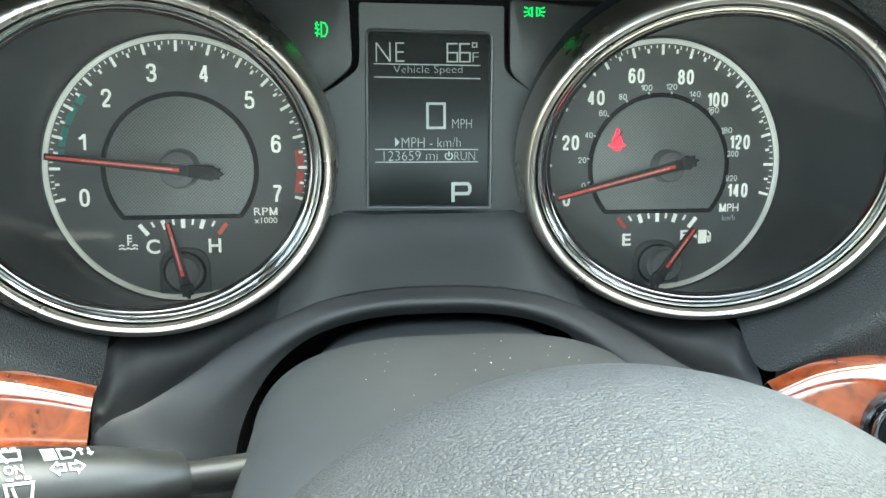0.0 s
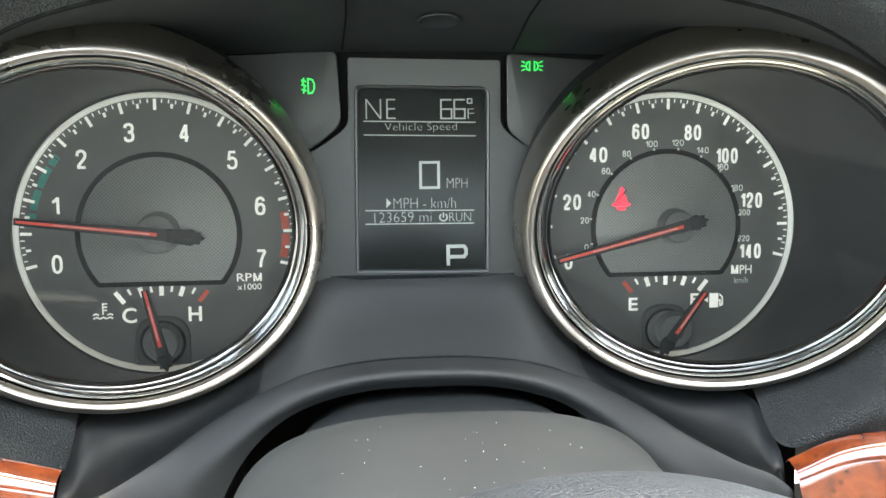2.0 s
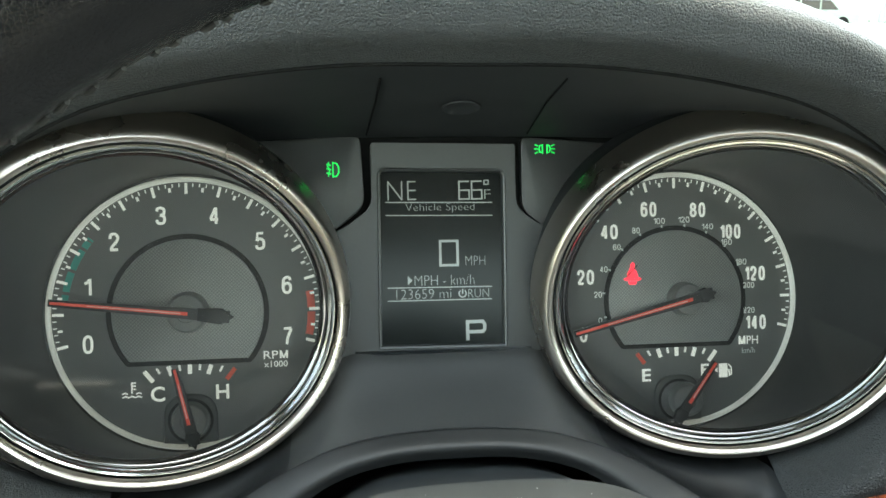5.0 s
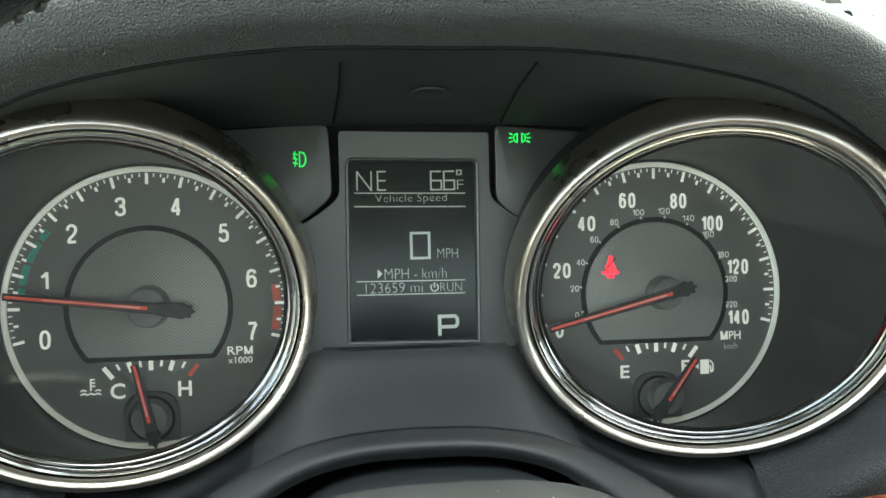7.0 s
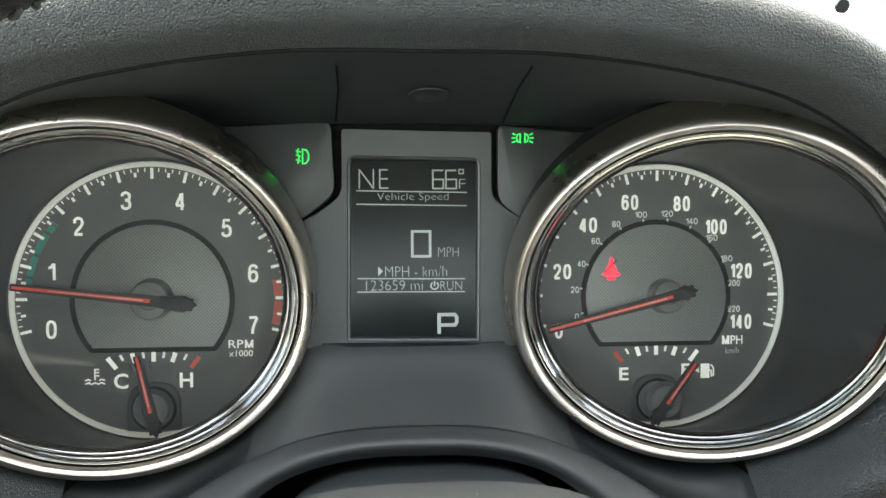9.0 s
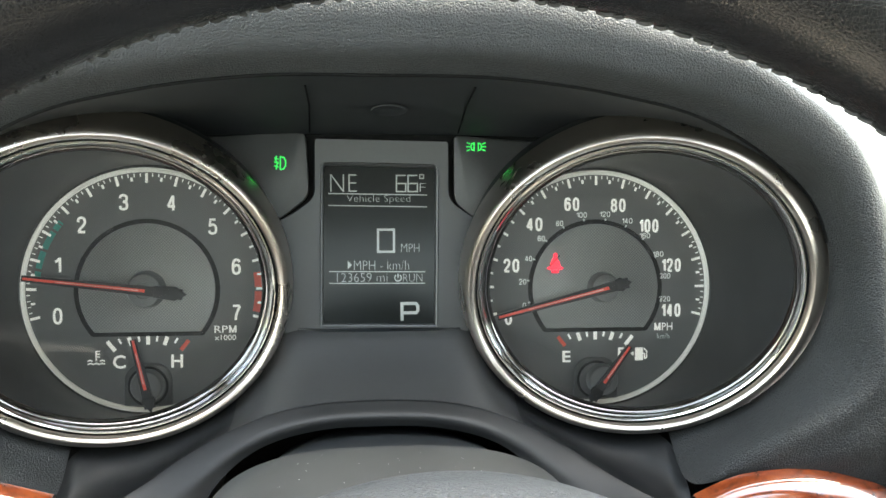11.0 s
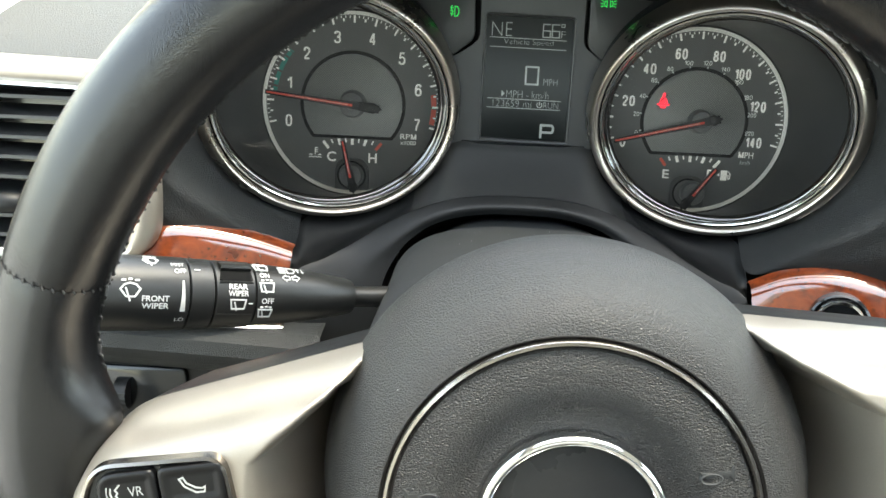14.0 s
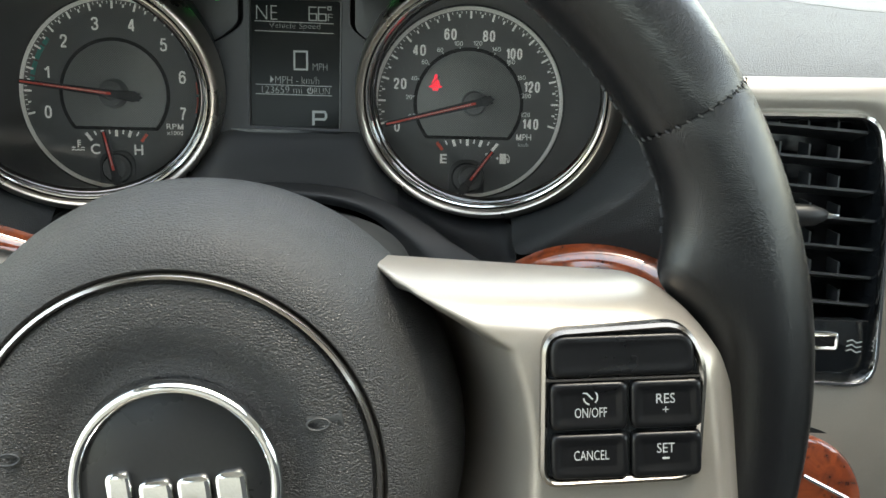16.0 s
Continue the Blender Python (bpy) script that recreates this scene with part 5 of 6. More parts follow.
part("slot_lip", loft([[thumb(x, z, d) for x in np.linspace(-0.074, 0.080, 12)] for z, d in ((0.118, -0.005), (0.122, 0.022), (0.130, 0.028), (0.150, 0.024), (0.178, 0.012), (0.20, -0.01))], False), M_STALK, stalk, "raised lip of the slot")
for k in range(18):
    part("knurl", bar(-0.082 + 0.0096 * k, -0.106, -0.082 + 0.0096 * k, -0.100, 0.005, 0.006, -0.004, thumb), M_PANEL, stalk)

# ---- steering wheel ----
WR = radians(8.0)
WP = radians(5.0)
wz = np.array((0, math.sin(WP), math.cos(WP)))
wx = np.array((1.0, 0, 0))
WF = Frame((0.09, -3.10, -1.0), wx * math.cos(WR) + wz * math.sin(WR), wz * math.cos(WR) - wx * math.sin(WR))
wheel = thing("steering_wheel", (0.09, -3.1, -1.0), "black leather steering wheel with champagne silver spokes, turned slightly", "steering wheel")
RIM_R, SEAM, SEAM_LEFT = 2.0515, 24.5, 25.6
RP = radians(0.76)
rz = np.array((0, math.sin(RP), math.cos(RP)))
rx = np.array((1.0, 0.0312, 0))
RF = Frame((0.0975, -2.823, -0.954), rx * math.cos(WR) + rz * math.sin(WR), rz * math.cos(WR) - rx * math.sin(WR))
FLARE = ((-3, 0.212), (0, 0.216), (3, 0.240), (5.5, 0.285), (7.5, 0.322), (9, 0.335), (10.5, 0.322), (12, 0.292), (14, 0.256), (16.5, 0.228), (19, 0.214), (22, 0.209), (28, 0.209))


FLARE_A = np.linspace(-3, 28, 125)
FLARE_R = np.convolve(np.pad(np.interp(FLARE_A, *zip(*FLARE)), 5, mode="edge"), np.ones(11) / 11, "valid")


def rim_point(a, t, lift=0.0):
    """A point of the leather rim at the angle a, t round its section; it flares into the upper corners of the spokes."""
    deg = (math.degrees(a) + 180) % 360 - 180
    deg = deg if abs(deg) < 90 else (180 - deg if deg > 0 else -180 - deg)
    reach = float(np.interp(deg, FLARE_A, FLARE_R))
    if math.cos(a) < 0:   # worn thinner over this side
        reach -= float(np.interp(deg, [10, 14, 17, 22, 27, 36], [0, 0.018, 0.030, 0.034, 0.018, 0]))
    rad, d = math.cos(t) * 0.209, math.sin(t) * 0.214
    if rad < 0:
        extra = reach - 0.209
        rad *= reach / 0.209
        d = d * (1 - 1.2 * extra * -math.cos(t)) + 0.5 * extra * math.cos(t) ** 2
    k = 1 + lift / 0.209
    return RF((RIM_R + rad * k) * math.cos(a), (RIM_R + rad * k) * math.sin(a), d * k)


rim_spans = ((SEAM, 180 - SEAM_LEFT), (180 - SEAM_LEFT, 205), (205, 335), (335, 360 + SEAM))
for a0, a1 in rim_spans:
    an = np.radians(np.linspace(a0 + 0.05, a1 - 0.05, max(24, int((a1 - a0) / 1.3))))
    rings = [[rim_point(a, t) for t in np.linspace(0, 2 * math.pi, 32, False)] for a in an]
    for e in (0, -1):
        ctr = np.mean(rings[e], axis=0)
        rings[e] = [tuple(ctr + 0.975 * (np.array(p) - ctr)) for p in rings[e]]
    part("rim_cover", loft(rings, True, True, True), M_RIM, wheel, "smooth black leather rim")
rng = random.Random(4)
for a0, a1 in ((SEAM + 1, 179 - SEAM), (14, SEAM - 1), (181 - SEAM, 166)):
    for a in np.arange(a0, a1, 1.45):
        j = rng.uniform(-0.3, 0.3)
        t = radians(192 + rng.uniform(-3, 3))
        a = radians(a + j)
        sl = rng.uniform(0.003, 0.009)
        pts = [rim_point(a - sl, t - 0.085, 0.001), rim_point(a, t, 0.002), rim_point(a + sl, t + 0.085, 0.001)]
        part("stitch", tube(pts, [0.0045, 0.006, 0.0045], 6), M_STITCH, wheel)
for sa in (SEAM, 180 - SEAM_LEFT):
    for t in np.arange(radians(20), radians(330), radians(11)):
        part("seam_stitch", tube([rim_point(radians(sa - 0.2), t, 0.0005), rim_point(radians(sa), t + 0.03, 0.002), rim_point(radians(sa + 0.2), t + 0.05, 0.001)], [0.003, 0.004, 0.003], 5), M_STITCH, wheel)

# hub
HZ, HX = -0.072, 0.02
pad_prof = [(0.325, 0.10), (0.345, 0.115), (0.37, 0.115), (0.42, 0.125), (0.47, 0.165), (0.53, 0.19), (0.60, 0.185), (0.645, 0.172)]
part("hub_pad", spun([(0.30, 0.09)] + pad_prof + [(0.655, 0.15)], WF, 96, HX, HZ), M_PAD, wheel, "grained black airbag pad")
part("hub_ring", spun([(0.652, 0.15), (0.655, 0.176), (0.664, 0.188), (0.674, 0.186), (0.682, 0.172), (0.684, 0.14)], WF, 120, HX, HZ), M_SMOKE, wheel, "thin smoked chrome ring")
COVER = [(0.72, 0.163), (0.75, 0.149), (0.78, 0.128), (0.815, 0.094), (0.85, 0.046), (0.882, -0.008), (0.91, -0.072), (0.931, -0.135), (0.946, -0.205), (0.955, -0.275), (0.957, -0.33)]
COVER_R, COVER_D = zip(*COVER)
part("hub_cover", spun([(0.684, 0.14), (0.687, 0.158), (0.694, 0.168)] + COVER + [(0.953, -0.40), (0.942, -0.47), (0.922, -0.53), (0.89, -0.58), (0.80, -0.62)], WF, 120, HX, HZ), M_COVER, wheel, "grained black hub cover")
BX, BZ = HX + 0.008, HZ - 0.014
part("badge_ring", spun([(0.303, 0.10)] + [(0.3265 - 0.0235 * math.cos(a), 0.150 + 0.030 * math.sin(a)) for a in np.linspace(0, math.pi, 13)] + [(0.350, 0.10)], WF, 120, BX, BZ), M_CHROME, wheel, "chrome badge ring")
part("badge_disc", disc(0.311, 0.150, 0.10, WF, 0.004, 64, BX, BZ), M_BADGE, wheel, "dark grey badge disc")
for x, z, w, h in ((-0.178, -0.002, 0.085, 0.150), (-0.062, -0.020, 0.112, 0.108), (0.062, -0.020, 0.112, 0.108), (0.182, -0.034, 0.104, 0.140)):
    o = rounded([(BX + x - w / 2, BZ + z - h / 2), (BX + x + w / 2, BZ + z - h / 2), (BX + x + w / 2, BZ + z + h / 2), (BX + x - w / 2, BZ + z + h / 2)], 0.035)
    part("badge_mark", plate(o, 0.182, 0.148, WF, 0.017), M_CHROME, wheel, "plain chrome badge mark")
for sx in (-1, 1):
    a = radians(90 - sx * 73.5)
    cx, cz = HX + 0.54 * math.cos(a), HZ + 0.54 * math.sin(a)
    horn = [(-0.060, 0.036), (-0.052, 0.030), (-0.044, 0.015), (0.056, 0.013), (0.056, -0.004), (-0.044, -0.006), (-0.052, -0.022), (-0.060, -0.030)]
    coil = loft([[WF(cx - sx * (0.022 + (0.036 + k) * math.cos(q)), cz - 0.010 + (0.019 + k) * math.sin(q), d) for q in np.linspace(0, 2 * math.pi, 28, False)] for k, d in ((-0.005, 0.17), (-0.004, 0.190), (0.0, 0.1925), (0.004, 0.190), (0.005, 0.17))])
    flare = plate([(cx + x, cz + z) for x, z in (horn[::-1] if sx < 0 else [(-x, z) for x, z in horn])], 0.1895, 0.17, WF, 0.003)
    part("horn_symbol", join(flare, coil), M_HORN, wheel, "embossed horn symbol")


def smooth(u):
    u = min(1, max(0, u))
    return u * u * (3 - 2 * u)


def spoke_top(x):
    """The upper edge of a spoke, rounded off where the leather flares in."""
    u = min(1.0, max(0.0, (x - 1.56) / 0.38))
    edge = 0.53 - 0.185 * (x - 0.74)
    return edge - 0.50 * (1 - math.sqrt(1 - u * u))


def least(a, b, k):
    """The lesser of two heights, with a rounded edge of about k where they meet."""
    h = min(1.0, max(0.0, 0.5 + 0.5 * (b - a) / k))
    return b + (a - b) * h - k * h * (1 - h)


def spoke_face(sx):
    """The silver spoke: a front face, a facet that falls to the upper edge, and a scoop round the hub."""
    rows = []
    for i in range(151):
        u = i / 150
        row = []
        for j in range(181):
            v = j / 180
            x = 0.70 + v * 1.235
            top = spoke_top(x)
            bot = -0.64 + 0.02 * x
            z = bot + (top - bot) * u
            r = math.hypot(x - sx * 0.02, z + 0.072)
            flat = 0.15 - 0.32 * smooth((x - 1.76) / 0.18)
            near = min(1.0, max(0.0, 1 - (top - z) / 0.22))
            facet = -0.28 + 0.44 * math.sqrt(1 - near * near)
            scoop = -0.62 + 0.12 * smooth((r - 0.93) / 0.06) + 3.6 * max(0.0, r - 0.962) + 3.8 * max(0.0, 0.230 - (top - z))
            d = least(least(flat, facet, 0.03), scoop, 0.17)
            under = float(np.interp(min(r, 0.92), COVER_R, COVER_D)) - 0.02 + 5 * max(0.0, r - 0.92)
            d = least(d, under, 0.08)   # runs in under the hub
            row.append(WF(sx * x, z, d))
        rows.append(row)
    return sheet(rows)


def spoke_back(sx):
    rows = []
    for d, g in ((-0.20, -0.02), (-0.29, -0.004), (-0.40, -0.018), (-0.60, -0.050), (-0.85, -0.092), (-1.0, -0.12), (-1.02, -0.40)):
        row = []
        for v in np.linspace(0, 1, 40):
            x = 0.60 + v * 1.22
            row.append(WF(sx * x, spoke_top(x) + g, d))
        rows.append(row)
    return sheet(rows)


def pad_outline(sx):
    return rounded([(sx * 1.165, -0.225), (sx * 1.185, 0.27), (sx * 1.655, 0.287), (sx * 1.728, 0.16), (sx * 1.70, -0.215)][:: int(sx)], [0.06, 0.07, 0.10, 0.08, 0.08][:: int(sx)], 6)


PD = 0.168


def pad_left(x, z, d=0.0):
    """The left pad's own axes, turned a little in the wheel."""
    c, s = math.cos(radians(2.5)), math.sin(radians(2.5))
    x, z = x + 1.45, z - 0.03
    return WF(-1.45 + c * x - s * z, 0.03 + s * x + c * z, d)


def pad_right(x, z, d=0.0):
    c, s = math.cos(radians(-4.5)), math.sin(radians(-4.5))
    x, z = 0.93 * (x - 1.453), z - 0.03
    return WF(1.487 + c * x - s * z, 0.016 + s * x + c * z, d)


for sx in (-1, 1):
    sp_ob = part("spoke", spoke_face(sx), M_SILVER, wheel, "champagne silver spoke", sharp=170)
    part("spoke_back", spoke_back(sx), M_PLASTIC, wheel, "matte black spoke back")
    o = pad_outline(sx)
    PF = pad_left if sx < 0 else pad_right
    part("pad_bead", loft([[PF(x, z, PD + d) for x, z in inset(o, k)] for k, d in ((-0.012, -0.03), (-0.008, 0.012), (0.004, 0.018), (0.014, 0.008), (0.018, -0.02))]), M_BEAD, sp_ob, "thin smoked chrome bead")
    part("pad_base", plate(list(map(tuple, inset(o, 0.012))), PD - 0.004, PD - 0.05, PF), M_GLOSS, sp_ob, "black pad base")


def button(sp_ob, x0, x1, z0, z1, rads=0.02, dish=0.007):
    """A push button with a rounded lip and a shallow dish."""
    rings = []
    rl = rads if isinstance(rads, list) else [rads] * 4
    for k, d in ((0.0, -0.012), (0.002, 0.012), (0.006, 0.019), (0.014, 0.022), (0.026, 0.020), (0.038, 0.022 - dish), (0.048, 0.022 - dish)):
        o = rounded([(x0 + k, z0 + k), (x1 - k, z0 + k), (x1 - k, z1 - k), (x0 + k, z1 - k)], [max(0.012, r - 0.5 * k) for r in rl])
        rings.append([(pad_left if x0 < 0 else pad_right)(x, z, PD + d) for x, z in o])
    return part("button", loft(rings, True, False, True), M_BUTTON, sp_ob, "black push button", sharp=60)


spokes = [o for o in wheel.children if o.name.startswith("spoke") and not o.name.startswith("spoke_back")]
left_sp, right_sp = spokes[0], spokes[1]
for r, (z0, z1) in enumerate(((0.108, 0.260), (-0.054, 0.100), (-0.210, -0.062))):
    for x0, x1 in ((-1.70 + (0.0 if r else 0.04), -1.434), (-1.428, -1.185)):
        button(left_sp, x0, x1, z0, z1, [0.03, 0.02, 0.03, 0.10 if (r == 0 and x0 < -1.5) else 0.03])
PR = PD + 0.0165


def pprint(ob, shape, name="button_symbol"):
    part(name, shape, M_DIMPRINT, ob)


pprint(left_sp, text("VR", -1.515, 0.182, 0.036, PR, 0, pad_left, w=0.055))
pprint(left_sp, strokes([[(0.02, 0.03), (0.0, 0.012), (0.008, 0.0), (0.0, -0.01), (0.012, -0.03)], [(-0.015, 0.02), (-0.02, 0), (-0.015, -0.02)], [(-0.03, 0.024), (-0.036, 0), (-0.03, -0.024)]], 0.006, PR, PR - 0.003, pad_left, -1.59, 0.182))
pprint(left_sp, strokes([[(-0.045, 0.03), (-0.03, 0.034), (-0.02, 0.012), (0.012, -0.008), (0.034, -0.012), (0.045, -0.006), (0.04, -0.026), (0.01, -0.026), (-0.03, 0.0), (-0.045, 0.03)]], 0.006, PR, PR - 0.003, pad_left, -1.305, 0.178))
pprint(left_sp, strokes([[(-0.024, -0.012), (0.024, -0.012), (0, 0.018), (-0.024, -0.012)]], 0.006, PR, PR - 0.003, pad_left, -1.555, 0.022))
pprint(left_sp, strokes([[(-0.012, -0.026), (-0.012, 0.026), (0.016, 0), (-0.012, -0.026)]], 0.006, PR, PR - 0.003, pad_left, -1.300, 0.022))
pprint(left_sp, strokes([[(-0.024, 0.012), (0.024, 0.012), (0, -0.018), (-0.024, 0.012)]], 0.006, PR, PR - 0.003, pad_left, -1.555, -0.135))
pprint(left_sp, text("BACK", -1.300, -0.135, 0.034, PR, 0, pad_left, w=0.098), "lettering")
part("pad_divider", bar(-1.735, 0.103, -1.18, 0.103, 0.007, PD + 0.012, PD - 0.02, pad_left), M_SMOKE, left_sp, "thin smoked chrome line")
part("pad_divider", bar(1.185, 0.118, 1.728, 0.118, 0.007, PD + 0.012, PD - 0.02, pad_right), M_SMOKE, right_sp, "thin smoked chrome line")
button(right_sp, 1.20, 1.69, 0.125, 0.262, [0.03, 0.03, 0.10, 0.05], 0.003)
for z0, z1 in ((-0.048, 0.112), (-0.208, -0.056)):
    for x0, x1 in ((1.195, 1.464), (1.470, 1.715)):
        button(right_sp, x0, x1, z0, z1, 0.03)
pprint(right_sp, text("ON/OFF", 1.335, 0.012, 0.032, PR, 0, pad_right, w=0.110), "lettering")
pprint(right_sp, arc_bar(0.021, 0.026, -50, 150, PR, PR - 0.003, pad_right, 1.335, 0.062))
pprint(right_sp, arc_bar(0.021, 0.026, 185, 260, PR, PR - 0.003, pad_right, 1.335, 0.062))
pprint(right_sp, strokes([[(1.342, 0.055), (1.311, 0.086)], [(1.311, 0.074), (1.311, 0.086), (1.323, 0.086)]], 0.005, PR, PR - 0.003, pad_right))
pprint(right_sp, text("RES", 1.590, 0.050, 0.032, PR, 0, pad_right, w=0.064), "lettering")
pprint(right_sp, text("+", 1.590, 0.014, 0.020, PR, 0, pad_right), "lettering")
pprint(right_sp, text("CANCEL", 1.335, -0.128, 0.032, PR, 0, pad_right, w=0.120), "lettering")
pprint(right_sp, text("SET", 1.590, -0.112, 0.032, PR, 0, pad_right, w=0.062), "lettering")
pprint(right_sp, bar(1.578, -0.146, 1.602, -0.146, 0.006, PR, PR - 0.003, pad_right), "lettering")

# ---- things on the dash and round the car ----
paper = thing("folded_paper", (-2.4, 2.3, 1.2), "white paper sheets lying over a green booklet on the dashboard", "paper")
pz = lambda y: prof(y) + 0.12  # noqa: E731
part("sheet", loft([[(x, y, pz(y) + h) for x, y in ((-2.99, 1.20), (-1.5, 1.35), (-1.3, 3.8), (-3.33, 3.0))] for h in (0.0, 0.012)], True, True, True), M_PAPER, paper, smooth=False)
part("green_edge", loft([[(x, y, pz(y) + h) for x, y in ((-2.72, 1.215), (-1.5, 1.338), (-1.5, 1.37), (-2.72, 1.25))] for h in (-0.012, 0.0)], True, True, True), M_GREENPAPER, paper, "bright green printed edge", smooth=False)
solo("booklet", loft([[(x, y, prof(y) + h) for x, y in ((-2.70, 1.26), (-1.55, 1.40), (-1.4, 3.5), (-2.9, 2.9))] for h in (0.012, 0.105)], True, True, True), M_BOOK, (-2.1, 2.2, 1.2), "thin dark green booklet lying on the dashboard under white paper", "booklet", smooth=False)

# beige foot of the windscreen pillar on the dash
base = [(-3.36, -0.6), (-3.37, 0.3), (-3.42, 0.95), (-3.54, 1.6), (-3.68, 2.4), (-3.85, 3.4), (-4.4, 5.6), (-5.4, 8.4)]
rows = []
for k, (dx, dy, dz) in enumerate(((0, 0, -0.10), (-0.02, -0.01, 0.03), (-0.10, -0.05, 0.16), (-0.30, -0.2, 0.7), (-0.75, -0.9, 2.6))):
    rows.append([(x + dx, y + dy, prof(y) + dz) for x, y in catmull(base, 40)])
solo("pillar_foot", sheet(rows), M_BEIGE, (-3.6, 2, 1.2), "smooth beige windscreen pillar trim meeting the dashboard", "pillar", kind="structure")

# ---- the car's shell, level with the ground ----
LEVEL = Matrix.Translation(CAR.translation)


def shell(name, shape, material, at, label, category):
    ob = solo(name, shape, material, at, label, category, kind="structure", smooth=False)
    ob.matrix_world = LEVEL @ Matrix.Translation(Vector(at) * U)
    return ob


def slab(p, q):
    (a, b, c), (d, e, f) = p, q
    return loft([[(a, b, c), (d, b, c), (d, e, c), (a, e, c)], [(a, b, f), (d, b, f), (d, e, f), (a, e, f)]], True, True, True)


WL, WRT, ROOF, FLOOR, BACK = -5.4, 12.0, 7.4, -8.0, -26.0
for nm, x in (("cabin_wall_left", WL), ("cabin_wall_right", WRT)):
    xo = x + (-0.8 if x < 0 else 0.8)
    # unseen sills, low left and high right, so more light enters from the left
    sill = -2.6 if x < 0 else 1.2
    shell(nm, join(slab((x, BACK, FLOOR), (xo, -1.5, sill)), slab((x, -1.5, FLOOR), (xo, 9.0, 0.3)), slab((x, BACK, 6.7), (xo, -0.5, ROOF)), slab((x, -13.6, sill), (xo, -12.6, 6.7)), slab((x, -22.5, sill), (xo, -21.7, 6.7))), M_TRIM, (x, -5, 0), "unseen grey-beige door and pillar wall, window openings set to shape the light", "wall")
# out of view; the roof opening is added to light wheel and dash
shell("ceiling", join(slab((WL, BACK, ROOF), (WRT, -9.0, ROOF + 0.5)), slab((WL, -2.0, ROOF), (WRT, -1.0, ROOF + 0.5)), slab((WL, -9.0, ROOF), (WL + 0.8, -2.0, ROOF + 0.5)), slab((WRT - 5.0, -9.0, ROOF), (WRT, -2.0, ROOF + 0.5))), M_CLOTH, (4, -12, ROOF), "unseen pale cloth headliner with an opening added to let in light from above", "ceiling")
shell("floor", slab((WL, BACK, FLOOR - 0.4), (WRT, 9.0, FLOOR)), M_FLOOR, (4, -10, FLOOR), "grey-beige carpeted cabin floor", "floor")
shell("cabin_wall_back", join(slab((WL, BACK - 0.6, FLOOR), (WRT, BACK, -1.0)), slab((WL, BACK - 0.6, 6.7), (WRT, BACK, ROOF))), M_TRIM, (4, BACK, 0), "grey-beige back wall of the cabin with a window opening", "wall")
# two unseen walls, added to block rear light: beige bounces fill, dark cuts it
shell("bounce_wall_left", slab((-4.4, -10.2, FLOOR), (1.0, -9.2, 1.6)), M_BOUNCE, (-2, -9.7, -3), "unseen beige wall added behind the wheel to block rear light and bounce fill", "wall")
shell("shade_wall_right", slab((1.0, -10.2, FLOOR), (10.6, -9.2, 1.6)), M_CABIN, (5, -9.7, -3), "unseen dark wall added beside the driver to cut light from the right", "wall")
shell("front_bulkhead", slab((WL, 9.4, FLOOR), (WRT, 9.8, 0.55)), M_CABIN, (4, 9.6, -4), "dark bulkhead under the windscreen", "wall")
for nm, x in (("pillar_left", WL), ("pillar_right", WRT)):
    s = 1 if x < 0 else -1
    shell(nm, loft([[(x - s * 0.8, 9.8, -0.4), (x + s * 0.75, 9.8, -0.4), (x + s * 0.75, 1.0, -0.4), (x - s * 0.8, 1.0, -0.4)], [(x - s * 0.8, 9.4, 0.6), (x + s * 0.6, 9.4, 0.6), (x + s * 0.6, 7.6, 0.9), (x - s * 0.8, 7.6, 0.9)],
                    [(x - s * 0.8, -0.4, ROOF), (x + s * 0.6, -0.4, ROOF), (x + s * 0.6, -1.6, ROOF), (x - s * 0.8, -1.6, ROOF)]], True, True, True), M_TRIM, (x, 4, 3), "grey-beige windscreen pillar", "pillar")

# outside
GZ = -CAR.translation.z / U
g_half = 2000.0
shell("ground", ([(-g_half, -g_half, GZ), (g_half, -g_half, GZ), (g_half, g_half, GZ), (-g_half, g_half, GZ)], [(0, 1, 2, 3)]), M_ASPHALT, (0, 0, GZ), "pale concrete car park", "ground")

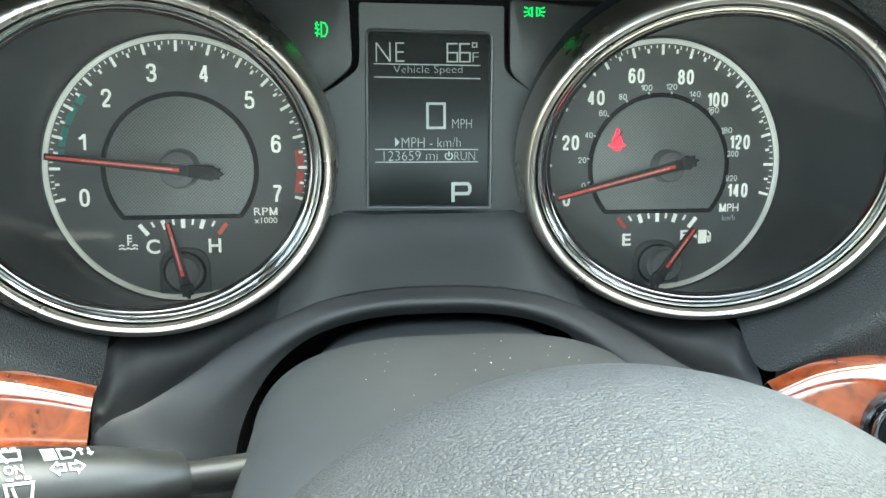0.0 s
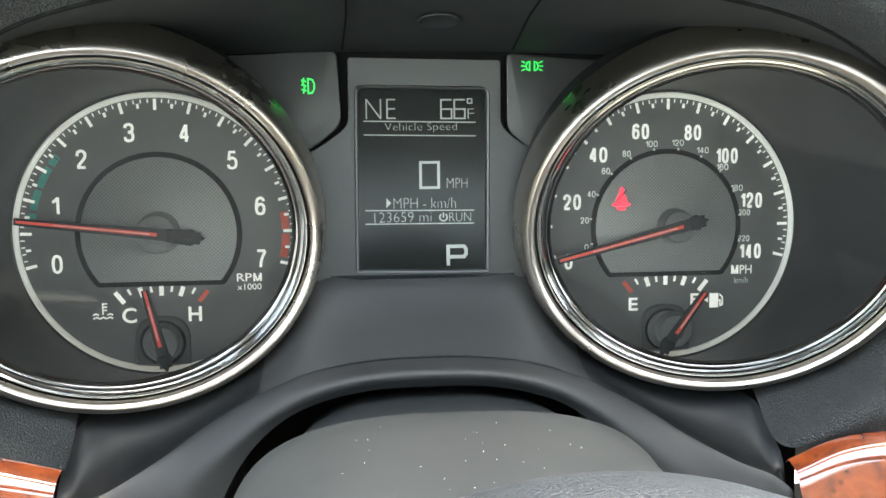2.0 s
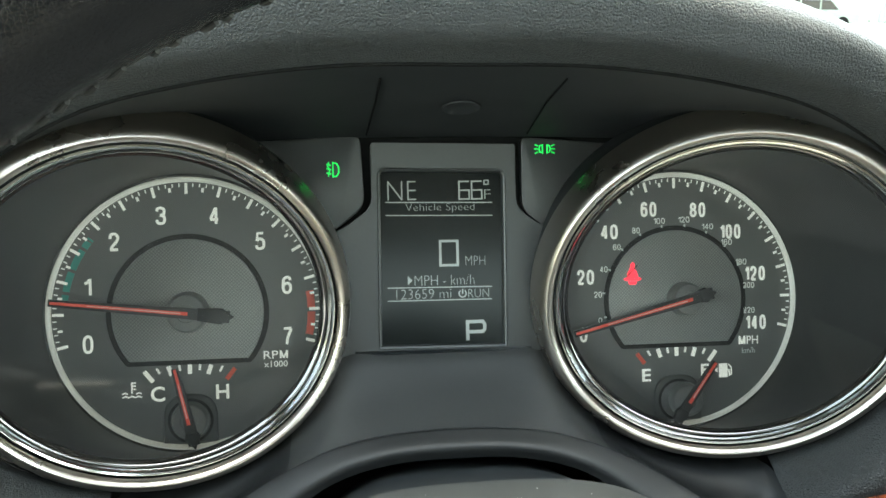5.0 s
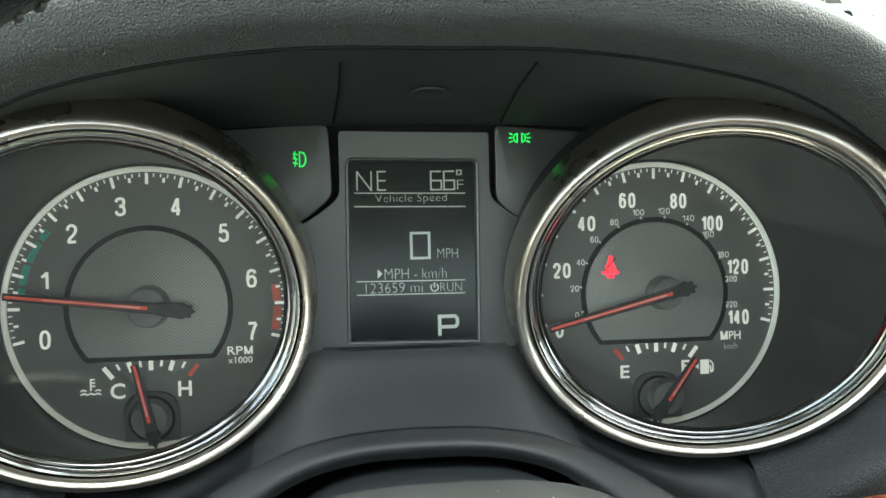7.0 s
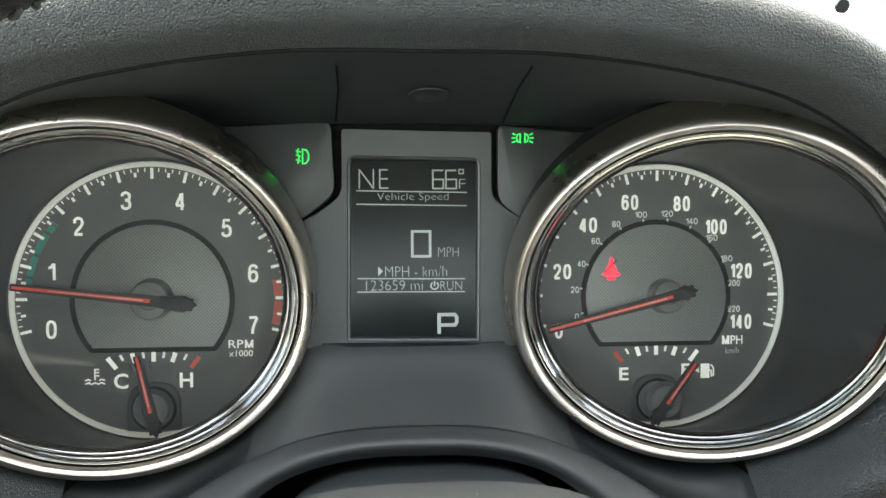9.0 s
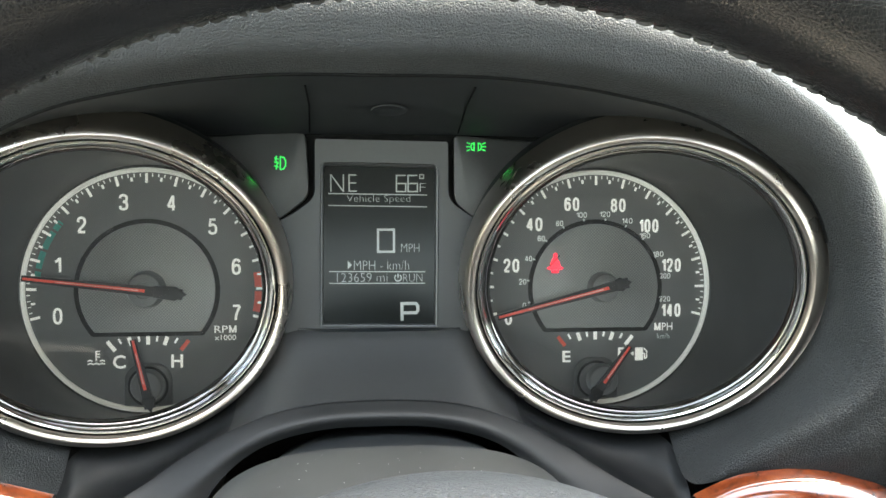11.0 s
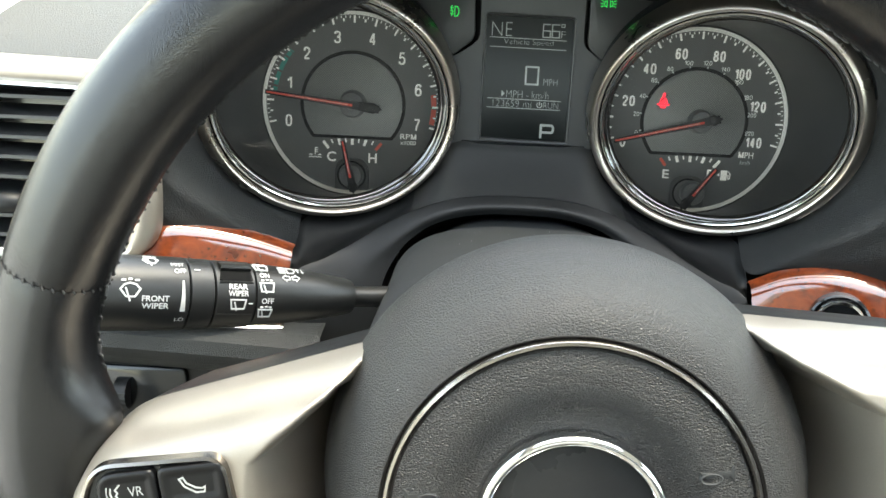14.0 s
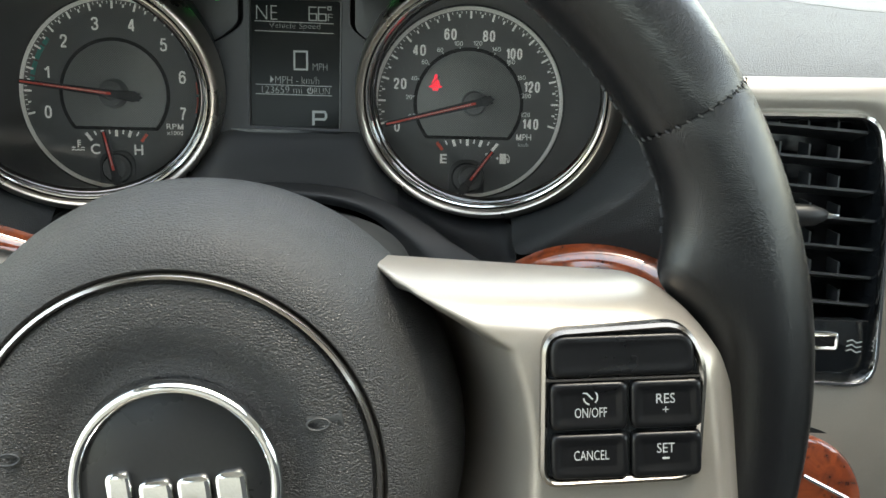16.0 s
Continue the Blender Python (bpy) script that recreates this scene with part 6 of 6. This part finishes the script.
# parked cars across the car park
def parked_car(at):
    """A boxy estate seen from its side, 4.7 m long."""
    car = new("parked_car")
    car.matrix_world = Matrix.Translation(at)
    tagged(car, "grey-green estate car parked across the pale car park", "car", "parked cars across the car park")

    def piece(name, shape, material, label=""):
        me = bpy.data.meshes.new(name)
        me.from_pydata([tuple(v) for v in shape[0]], [], shape[1])
        me.materials.append(material)
        ob = new(name, me)
        ob.parent = car
        return tagged(ob, label)

    side = rounded([(-2.35, 0.35), (2.35, 0.35), (2.35, 0.85), (1.35, 0.98), (0.75, 1.55), (-2.0, 1.60), (-2.35, 1.0)], 0.12)
    piece("body", loft([[(x, y, z) for x, z in inset(side, k)] for y, k in ((-0.9, 0.06), (-0.86, 0.0), (0.86, 0.0), (0.9, 0.06))], True, True, True), M_CARPAINT)
    for x0, x1, x2, x3 in ((0.15, 1.10, 0.62, 0.15), (-0.95, 0.05, 0.05, -0.95), (-1.95, -1.05, -1.05, -1.85)):
        piece("window", loft([[(x, y, z) for x, z in rounded([(x0, 1.02), (x1, 1.02), (x2, 1.48), (x3, 1.50)], 0.05)] for y in (-0.912, -0.895)], True, True, True), M_GLOSS, "dark side window")
    for x in (-1.4, 1.4):
        piece("wheel", loft([[(x + 0.34 * math.cos(a), y, 0.34 + 0.34 * math.sin(a)) for a in np.linspace(0, 2 * math.pi, 24, False)] for y in (-0.92, -0.70)], True, True, True), M_GROOVE, "black wheel")
    return car


first_car = parked_car((25.6, 46.0, 0.0))
copy_thing(first_car, Matrix.Translation((31.6, 46.4, 0.0)))
copy_thing(first_car, Matrix.Translation((19.4, 46.2, 0.0)))

# dust on the black trim
rng = random.Random(23)
verts, faces = [], []
for k in range(46):
    if k < 6:   # hub cover, upper part
        a, (r, d) = radians(rng.uniform(35, 145)), rng.choice(((0.72, 0.167), (0.75, 0.148), (0.78, 0.132), (0.82, 0.088), (0.85, 0.052)))
        p = WF(HX + r * math.cos(a), HZ + r * math.sin(a), d)
    else:        # column shroud
        p = (rng.uniform(-0.35, 0.35), rng.uniform(-2.1, -1.3), 0.0)
        p = (p[0], p[1], float(np.interp(p[1], (-2.2, -1.7, -1.3), (-0.43, -0.44, -0.475))) + 0.001)
    p, r = PLACE[-1] @ (Vector(p) * U), rng.uniform(0.00006, 0.00014)
    n = len(verts)
    verts += [p + Vector(v) * r for v in ((1, 0, 0), (-1, 0, 0), (0, 1.6, 0), (0, -1, 0), (0, 0, 1), (0, 0, -1))]
    faces += [tuple(n + i for i in f) for f in ((0, 2, 4), (2, 1, 4), (1, 3, 4), (3, 0, 4), (2, 0, 5), (1, 2, 5), (3, 1, 5), (0, 3, 5))]
dust_mesh = bpy.data.meshes.new("dust")
dust_mesh.from_pydata(verts, [], faces)
dust_mesh.materials.append(M_PAPER)
tagged(new("dust", dust_mesh), "pale dust specks on the black column and hub", "dust", kind="stuff")
